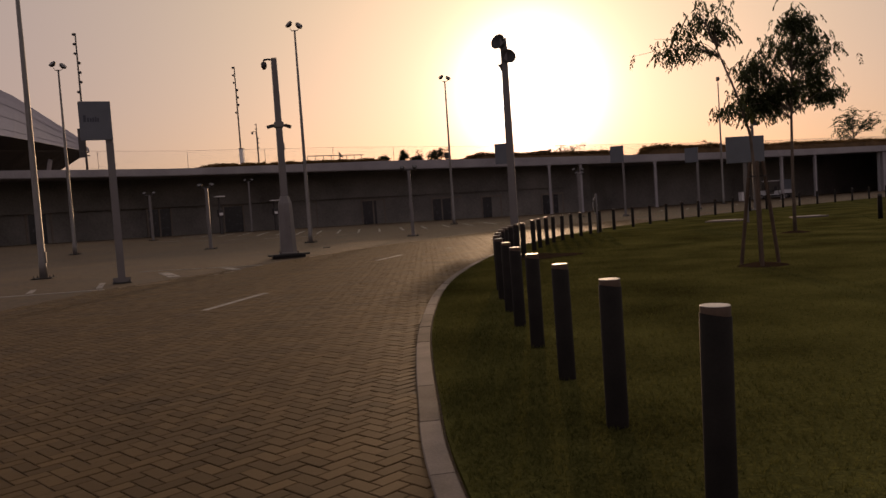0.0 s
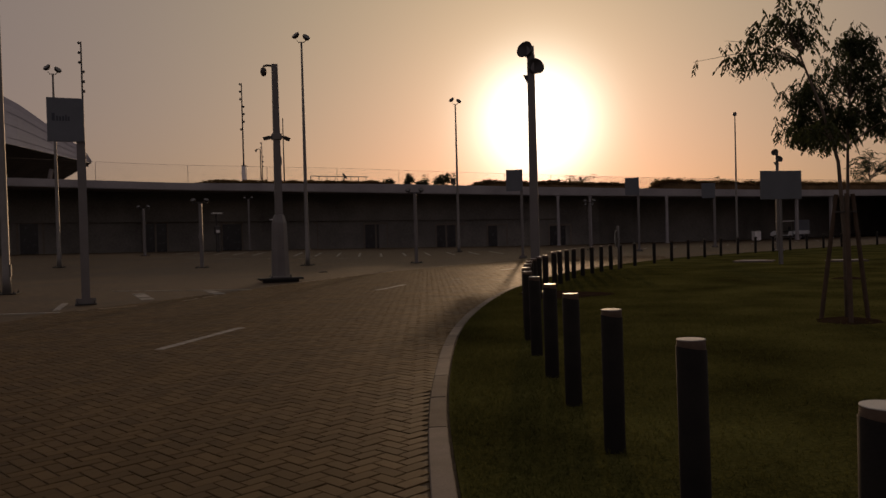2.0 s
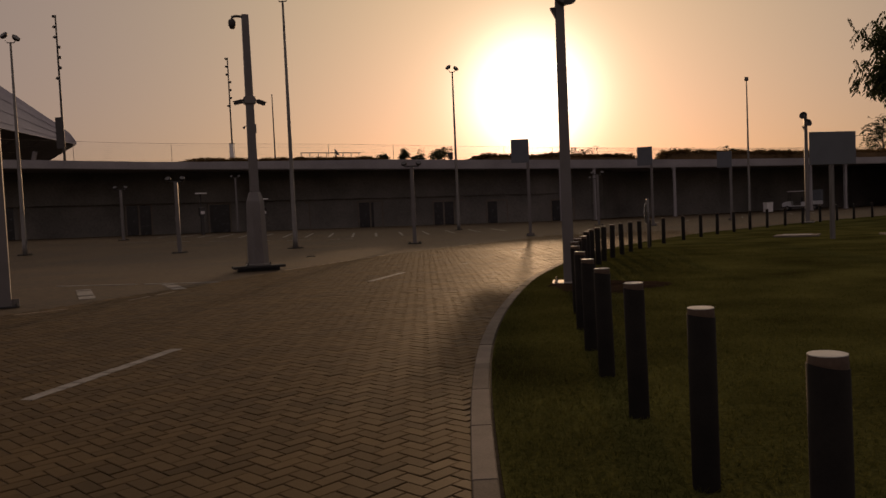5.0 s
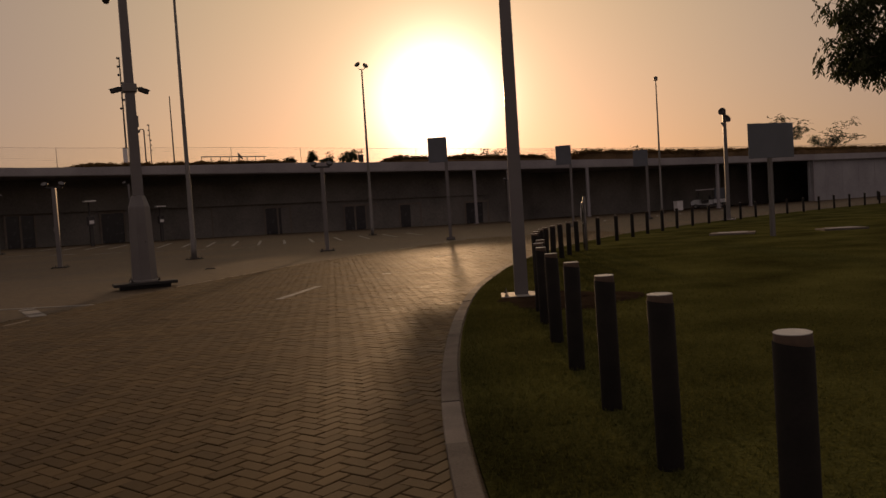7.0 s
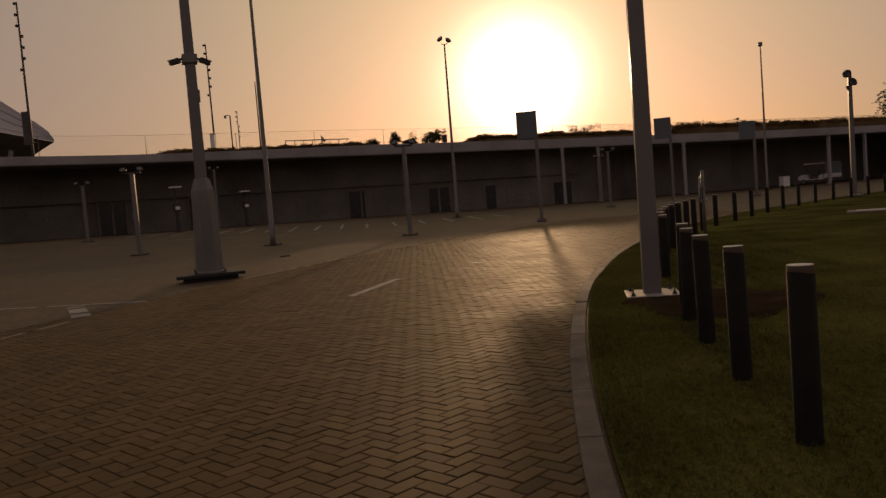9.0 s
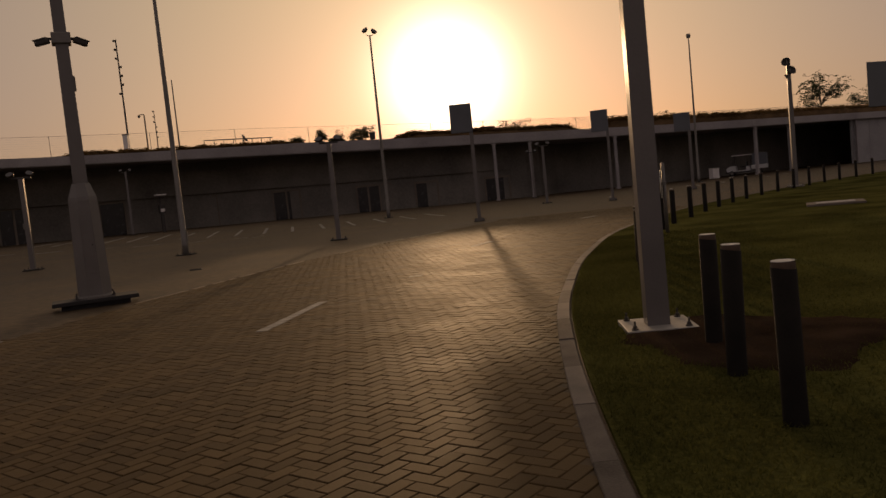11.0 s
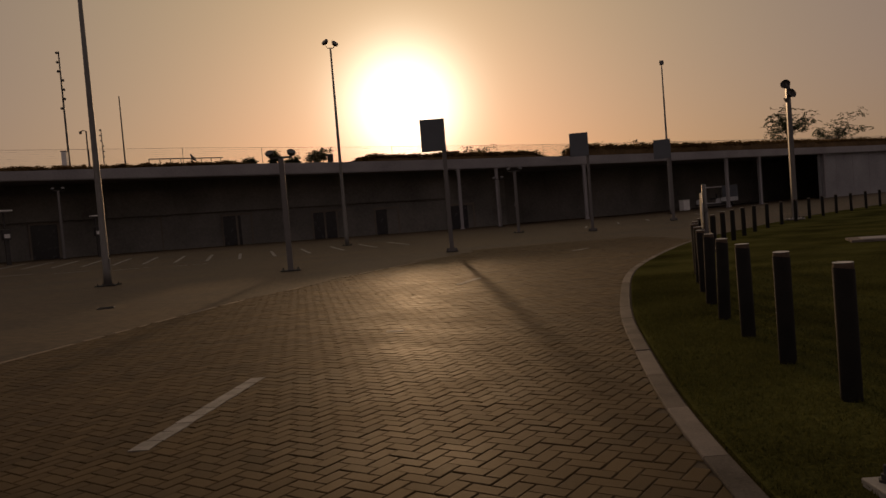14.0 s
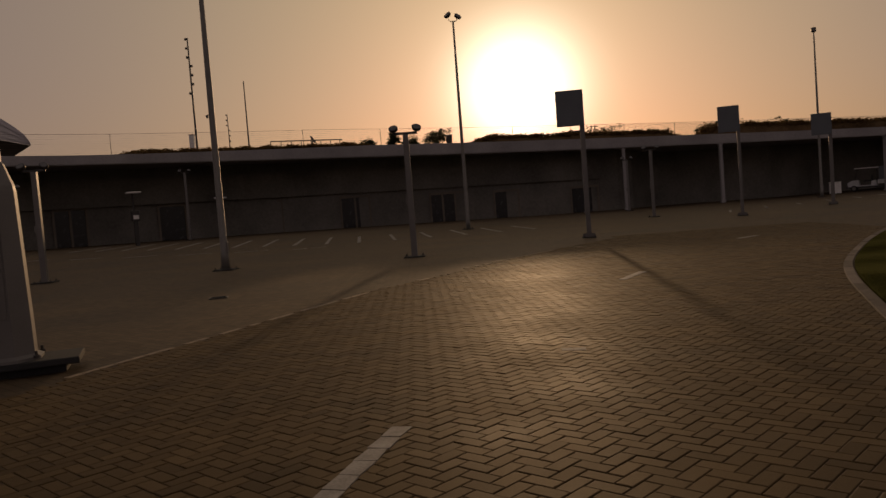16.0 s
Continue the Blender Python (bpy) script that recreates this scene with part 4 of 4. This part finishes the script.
for k, (s, off, h, w, seed) in enumerate(((54.3, 3, 1.9, 1.0, 21), (57.0, 4, 1.5, 1.7, 22), (60.2, 4, 2.5, 2.2, 23), (101.6, 23, 4.6, 5.2, 24), (51.5, 3, 1.3, 1.5, 29),
                                         (107.5, 8, 3.0, 3.4, 25), (122, 8, 3.0, 3.4, 26), (129, 8, 3.0, 3.0, 32), (163.0, 9, 10.6, 9.0, 27), (178, 9, 7.2, 9.5, 28), (213, 9, 13.0, 17.0, 30))):
    p = deck_point(s, off, DECK_TOP - 0.3)
    h, w = h * deck_scale(s), w * deck_scale(s)
    tree(p.x, p.y, p.z, [(0, 0, -0.2), (0.05, 0, h * 0.25), (0.0, 0.05, h * 0.45), (0.1, 0, h * 0.8)],
         [((0.08 * w, 0, h * 0.68), (w * 0.42, w * 0.4, h * 0.28), 1.5, (0, 0, h * 0.3)), ((-w * 0.33, 0, h * 0.48), (w * 0.3, w * 0.3, h * 0.24), 1.0, (0, 0, h * 0.2)), ((w * 0.36, 0, h * 0.56), (w * 0.26, w * 0.3, h * 0.22), 0.8, (0, 0, h * 0.25)),
          ((0, 0, h * 0.25), (w * 0.35, w * 0.3, h * 0.2), 0.8 if h < 3.5 else 0.1, (0, 0, h * 0.1))],
         seed, "small open-crowned tree growing behind the deck's edge", 0.10 + 0.022 * h, 0.05, 0.03 + 0.012 * h, 120, LEAF, 8)


# ---- things on and behind the deck ----
def spot_mast(x, y, top, base=0.0, spots=7, box_at=None, seed=0):
    ob = thing("spot_mast", x, y, base, 0, "very tall thin mast with clusters of small spotlights", "light mast", "spotlight masts")
    h = top - base
    part("mast", tube([(0, 0, 0), (0, 0, h * 0.5), (0, 0, h)], [0.17, 0.13, 0.08], 10), DARKMETAL, ob, smooth=True)
    for k in range(spots):
        side = -1 if k < 3 or k == 6 else 1
        z = h - 0.15 - k * h * 0.045
        part("spotlight", lathe([(0.04, -0.14), (0.14, -0.08), (0.16, 0.1), (0.14, 0.12)], 10, m=Matrix.Translation((side * 0.22, 0, z)) @ pose(0, 0, 0, 70, 0, side * 20)), DARKMETAL, ob)
    for z, side in ((h * 0.42, 1), (h * 0.46, -1)):
        part("bracket", box(min(0, side * 0.5), max(0, side * 0.5), -0.04, 0.04, z, z + 0.12, 0.01), DARKMETAL, ob)
    if box_at:
        part("banner", box(-0.75, 0.0, -0.12, 0.0, box_at, box_at + 3.4, 0.02), DARKMETAL, ob, "dark upright panel")
    return ob


spot_mast(-39.2, 114.8, 24.5)
spot_mast(-39.8, 136.8, 22.7, spots=0)
spot_mast(-59.0, 183.0, 24.6, spots=6)
spot_mast(-48.6, 88.7, 24.6, box_at=10.2)


def deck_camera(x, y, top):
    ob = thing("camera_pole", x, y, 0, 0, "thin dark pole with a hooked camera behind the deck", "camera pole")
    h = top
    part("pole", tube([(0, 0, 0), (0, 0, h)], [0.1, 0.08], 8), DARKMETAL, ob)
    part("arm", tube([(0, 0, h), (-0.3, 0, h + 0.1), (-0.6, 0, h)], [0.05, 0.05, 0.05], 6), DARKMETAL, ob)
    part("dome", lathe([(0.05, -0.3), (0.16, -0.2), (0.16, 0)], 10, m=Matrix.Translation((-0.6, 0, h))), DARKMETAL, ob)
    return ob


deck_camera(-33.9, 106.6, 13.7)


def deck_box(s, off, w, z0, z1, label, mat, name="equipment_cabinet"):
    """A box on a short leg, standing on the deck's slab."""
    p = deck_point(s, off, DECK_TOP - 0.25)
    low, top = deck_point(s, off, z0).z - p.z, deck_point(s, off, z1).z - p.z
    ob = thing(name, p.x, p.y, p.z, 0, label, "cabinet", "")
    part("body", box(-w / 2, w / 2, -0.3, 0.3, low, top, 0.02), mat, ob)
    part("leg", box(-w / 6, w / 6, -0.1, 0.1, 0, low), DARKMETAL, ob)
    part("cap", box(-w / 2 - 0.05, w / 2 + 0.05, -0.35, 0.35, top, top + 0.08, 0.02), DARKMETAL, ob)
    return ob


deck_box(43.2, 25.2, 0.5, 9.0, 11.4, "white upright cabinet shining on the deck", WHITE)
deck_box(61.9, 4.0, 0.5, 7.75, 8.45, "small dark sign box above the deck's edge", DARKMETAL, "sign_box")
deck_box(78.6, 3.0, 1.3, 7.3, 8.4, "flat dark cabinet behind the deck's edge", DARKMETAL)


def railing(s0, s1):
    ob = thing("deck_railing", 0, 0, 0, 0, "pale metal railing and dish on the deck", "railing")
    off, z0 = 10, DECK_TOP - 0.3
    s = s0
    while s <= s1:
        part("post", tube([deck_point(s, off, z0), deck_point(s, off, z0 + 1.9)], [0.04, 0.04], 6), GALV, ob)
        s += 1.1
    for z in (0.7, 1.3, 1.9):
        part("rail", tube([deck_point(s0, off, z0 + z), deck_point(s1, off, z0 + z)], [0.05, 0.05], 6), GALV, ob)
    p = deck_point(s0 + 4.2, off - 0.6, z0)
    dish = part("dish", lathe([(0.05, -0.06), (0.3, 0.03), (0.45, 0.13), (0.44, 0.14), (0.28, 0.05)], 18, m=Matrix.Translation((p.x, p.y, p.z + 1.7)) @ pose(0, 0, 0, 55, 0, 110)), GALV, ob, "round grey dish", True)
    part("dish_leg", tube([(p.x, p.y, p.z), (p.x, p.y, p.z + 1.6)], [0.06, 0.06], 6), GALV, dish)
    return ob


railing(45, 53)


# ---- stadium ----
def stadium():
    ob = thing("stadium", -82.4, 149.6, 0, 29 + 180, "large stadium with a curved grey metal roof shell and dark underside", "stadium")
    left = [0, 0.3, 0.8, 1.5, 2.5, 3.8, 5.2, 8.5, 12.3, 16, 20, 27, 34.5, 42, 60, 80, 100]
    def top(u):
        return 17.5 + float(np.interp(u, [0, 0.8, 2.5, 5.2, 12.3, 20, 27, 34.5, 42, 60, 80, 100], [0.5, 1.9, 3.5, 5.5, 11.0, 15.3, 19.2, 23.5, 25.4, 29, 31, 31.5]))
    def low(u):
        return 17.5 + 0.185 * min(u, 60)
    bands = 7
    for b in range(bands):
        bm = bmesh.new()
        rows = []
        for u in left:
            z0, z1 = low(u), top(u)
            row = []
            for t in (b / bands, (b + 1) / bands - 0.0008):
                out = 9 * (1 - t) ** 1.5 * min(1, u / 14) + 0.12 * (b % 2)
                row.append((u, out, z0 + (z1 - z0) * t))
            rows.append(row)
        fr = [[bm.verts.new(c) for c in row] for row in rows]
        bk = [[bm.verts.new((c[0], c[1] - 0.4, c[2])) for c in row] for row in rows]
        for k in range(len(left) - 1):
            bm.faces.new((fr[k][0], fr[k + 1][0], fr[k + 1][1], fr[k][1]))
            bm.faces.new((bk[k][1], bk[k + 1][1], bk[k + 1][0], bk[k][0]))
            bm.faces.new((fr[k][0], bk[k][0], bk[k + 1][0], fr[k + 1][0]))
            bm.faces.new((fr[k][1], fr[k + 1][1], bk[k + 1][1], bk[k][1]))
        bmesh.ops.recalc_face_normals(bm, faces=bm.faces)
        part("roof_band", bm, SHEET, ob)
    bm = bmesh.new()
    a = [bm.verts.new((u, 9 * min(1, u / 14) - 0.1, low(u) - 0.05)) for u in left]
    c = [bm.verts.new((u + 9, -4, 12.2 - 0.02 * u)) for u in left]
    for k in range(len(left) - 1):
        bm.faces.new((a[k], c[k], c[k + 1], a[k + 1]))
    part("soffit", bm, DARKMETAL, ob, "dark sloping underside")
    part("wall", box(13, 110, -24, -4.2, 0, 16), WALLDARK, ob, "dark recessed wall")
    for k in range(6):
        part("strut", tube([(10 + 9 * k, -4, 4), (7 + 9 * k, 1.5, 16)], [0.5, 0.4], 8), CONCRETE, ob)
    return ob


stadium()


# ---- cart and bin ----
def cart(x, y, turn):
    ob = thing("utility_cart", x, y, 0, turn, "small white utility cart with roof and cargo box, parked", "cart")
    part("chassis", box(-1.9, 1.5, -0.55, 0.55, 0.28, 0.42, 0.03), DARKMETAL, ob)
    bm = bmesh.new()
    side = [(-1.75, 0.42), (-1.8, 0.75), (-1.45, 0.95), (-0.95, 0.98), (-0.85, 0.5), (0.0, 0.5), (0.05, 0.85), (0.4, 0.9), (0.45, 0.42)]
    l = [bm.verts.new((px, -0.6, pz)) for px, pz in side]
    r = [bm.verts.new((px, 0.6, pz)) for px, pz in side]
    bm.faces.new(l)
    bm.faces.new(r[::-1])
    for k in range(len(side)):
        j = (k + 1) % len(side)
        bm.faces.new((l[k], r[k], r[j], l[j]))
    bmesh.ops.recalc_face_normals(bm, faces=bm.faces)
    part("body", bm, CARTBODY, ob, "white moulded body")
    part("roof", box(-1.25, 0.6, -0.62, 0.62, 1.92, 2.02, 0.04), WHITE, ob, "white flat roof")
    for px in (-1.05, 0.45):
        for py in (-0.55, 0.55):
            part("roof_post", tube([(px - (0.2 if px < 0 else 0), py, 0.8), (px, py, 1.93)], [0.025, 0.025], 6), DARKMETAL, ob)
    part("seat", box(-0.55, 0.05, -0.5, 0.5, 0.78, 0.92, 0.04), DARKMETAL, ob)
    part("backrest", box(0.0, 0.12, -0.5, 0.5, 0.92, 1.35, 0.04), DARKMETAL, ob)
    part("cargo_box", box(0.62, 1.95, -0.62, 0.62, 0.95, 2.05, 0.03), BOARD, ob, "grey cargo box")
    part("cargo_bed", box(0.5, 1.95, -0.6, 0.6, 0.55, 0.93, 0.03), CARTBODY, ob)
    for px in (-1.3, 1.2):
        for py in (-0.52, 0.52):
            m = Matrix.Translation((px, py, 0.26)) @ pose(0, 0, 0, 90, 0, 0)
            wheel = part("wheel", lathe([(0.16, -0.1), (0.24, -0.1), (0.26, -0.06), (0.26, 0.06), (0.24, 0.1), (0.16, 0.1)], 18, m=m), TYRE, ob, "black tyre", True)
            part("rim", lathe([(0.15, -0.104), (0.15, 0.104)], 14, m=m), GALV, wheel)
    for py in (-0.4, 0.4):
        part("headlight", lathe([(0.09, 0), (0.08, 0.03)], 12, m=Matrix.Translation((-1.79, py, 0.7)) @ pose(0, 0, 0, 0, -90, 0)), LENS, ob)
    return ob


cart(29.6, 90.6, -28)


def bin_(x, y, turn):
    ob = thing("waste_bin", x, y, 0, turn, "pale square bin standing on the paving", "bin")
    part("body", box(-0.36, 0.36, -0.3, 0.3, 0.04, 0.92, 0.03), WHITE, ob)
    part("lid", box(-0.39, 0.39, -0.33, 0.33, 0.92, 1.0, 0.025), CAP, ob)
    part("foot", box(-0.3, 0.3, -0.25, 0.25, 0, 0.04), DARKMETAL, ob)
    return ob


bin_(25.2, 87.3, 20)
for k in range(9):
    p = Vector((40 + 3.2 * k, 78 + 1.5 * k))
    copy_thing(first_bollard, pose(p.x, p.y, 0, 0, 0, 20 * k))


# ---- grass blades ----
def grass():
    rng = np.random.default_rng(3)
    edge = np.array([(p.x, p.y) for p in LAWN_EDGE])
    pick = edge[(edge[:, 1] > 2.5) & (edge[:, 1] < 32)]
    n = 150000
    i = rng.integers(0, len(pick) - 1, n)
    t = rng.random(n)[:, None]
    base = pick[i] * (1 - t) + pick[i + 1] * t
    base[:, 0] += 0.02 + np.minimum(rng.exponential(2.2, n), 11)
    a = rng.random(n) * 2 * np.pi
    h = 0.006 + 0.02 * rng.random(n)
    w = 0.003 + 0.003 * rng.random(n)
    lean = rng.normal(0, 0.018, (n, 2))
    v = np.zeros((n, 3, 3))
    v[:, 0, :2] = base - np.c_[np.cos(a), np.sin(a)] * w[:, None]
    v[:, 1, :2] = base + np.c_[np.cos(a), np.sin(a)] * w[:, None]
    v[:, 2, :2] = base + lean
    v[:, :2, 2] = LAWN_Z - 0.016
    v[:, 2, 2] = LAWN_Z + h
    me = bpy.data.meshes.new("grass")
    me.from_pydata(v.reshape(-1, 3).tolist(), [], np.arange(3 * n).reshape(-1, 3).tolist())
    me.materials.append(BLADE)
    return tagged(new("grass", me), "short grass blades of the lawn along the kerb", "grass", kind="stuff")


grass()


# ---- paving blocks ----
def inside_kerb(x, y):
    """True on the road's side of the kerb."""
    ys = [p.y for p in KERB_EDGE[:430]]
    return x < float(np.interp(y, ys, [p.x for p in KERB_EDGE[:430]])) + 0.03


BLOCK_L, BLOCK_W, JOINT = 0.206, 0.103, 0.0065
TURN = radians(-38.5)
BX, BY = Vector((math.cos(TURN), math.sin(TURN))), Vector((-math.sin(TURN), math.cos(TURN)))


def block_corners():
    """A block with a chamfered top, along x, centred; 9 faces."""
    a, b, c = (BLOCK_L - JOINT) / 2, (BLOCK_W - JOINT) / 2, 0.0045
    v = [(-a, -b, -0.012), (a, -b, -0.012), (a, b, -0.012), (-a, b, -0.012), (-a, -b, -0.004), (a, -b, -0.004), (a, b, -0.004), (-a, b, -0.004),
         (-a + c, -b + c, 0), (a - c, -b + c, 0), (a - c, b - c, 0), (-a + c, b - c, 0)]
    f = [(8, 9, 10, 11)] + [(k, (k + 1) % 4, 4 + (k + 1) % 4, 4 + k) for k in range(4)] + [(4 + k, 4 + (k + 1) % 4, 8 + (k + 1) % 4, 8 + k) for k in range(4)]
    return np.array(v), f


def paving():
    base, faces = block_corners()
    turned = base[:, [1, 0, 2]] * np.array((-1, 1, 1))
    rng = random.Random(11)
    owner = tagged(new("paving"), "brown clay blocks laid in herringbone with open joints", "paving", kind="structure")
    shapes = []
    for shape in (base, turned):
        me = bpy.data.meshes.new("paver")
        me.from_pydata(shape.tolist(), [], faces)
        me.materials.append(PAVER)
        shapes.append(me)
    verts, polys, singles, w = [], [], 0, BLOCK_W
    spin = Matrix.Rotation(TURN, 3, "Z")
    rot = np.array(spin)
    for i in range(-420, 420):
        for j in range(-130, 130):
            for kind in (0, 1):
                # lattice steps (w, -w) and (2w, 2w); one block lies, one stands
                u, t = i * w + j * 2 * w, -i * w + j * 2 * w
                cu, ct = (u + w, t + w / 2) if kind == 0 else (u + 2.5 * w, t + w)
                x, y = BX.x * cu + BY.x * ct, BX.y * cu + BY.y * ct + 16
                if not (0.5 < y < 47 and x > -9.5) or x > 9.5 or not inside_kerb(x, y):
                    continue
                if x < float(np.interp(y, (0, 19, 24, 28.2, 34.3, 42, 46), (-9.0, -9.0, -7.4, -6.45, -4.65, -0.95, 1.4))):
                    continue
                dz = rng.uniform(-0.0022, 0.0022)
                tip = (rng.uniform(-0.012, 0.012), rng.uniform(-0.012, 0.012))
                if 22.2 < y < 26.2 and -2.4 < x < -0.2 and singles < 300:
                    ob = new("paver", shapes[kind])
                    ob.parent = owner
                    ob.matrix_basis = Matrix.LocRotScale((x, y, dz), Euler((tip[0], tip[1], TURN)), None)
                    singles += 1
                    continue
                v = (base if kind == 0 else turned) @ rot.T + np.array((x, y, dz))
                v[:, 2] += tip[0] * (v[:, 1] - y) - tip[1] * (v[:, 0] - x)
                k = len(verts) * 12
                verts.append(v)
                polys += [tuple(k + q for q in f) for f in faces]
    me = bpy.data.meshes.new("paving_blocks")
    me.from_pydata(np.concatenate(verts).tolist(), [], polys)
    me.materials.append(PAVER_REST)
    ob = new("paving_blocks", me)
    ob.parent = owner
    ob["kind"] = "stuff"


paving()
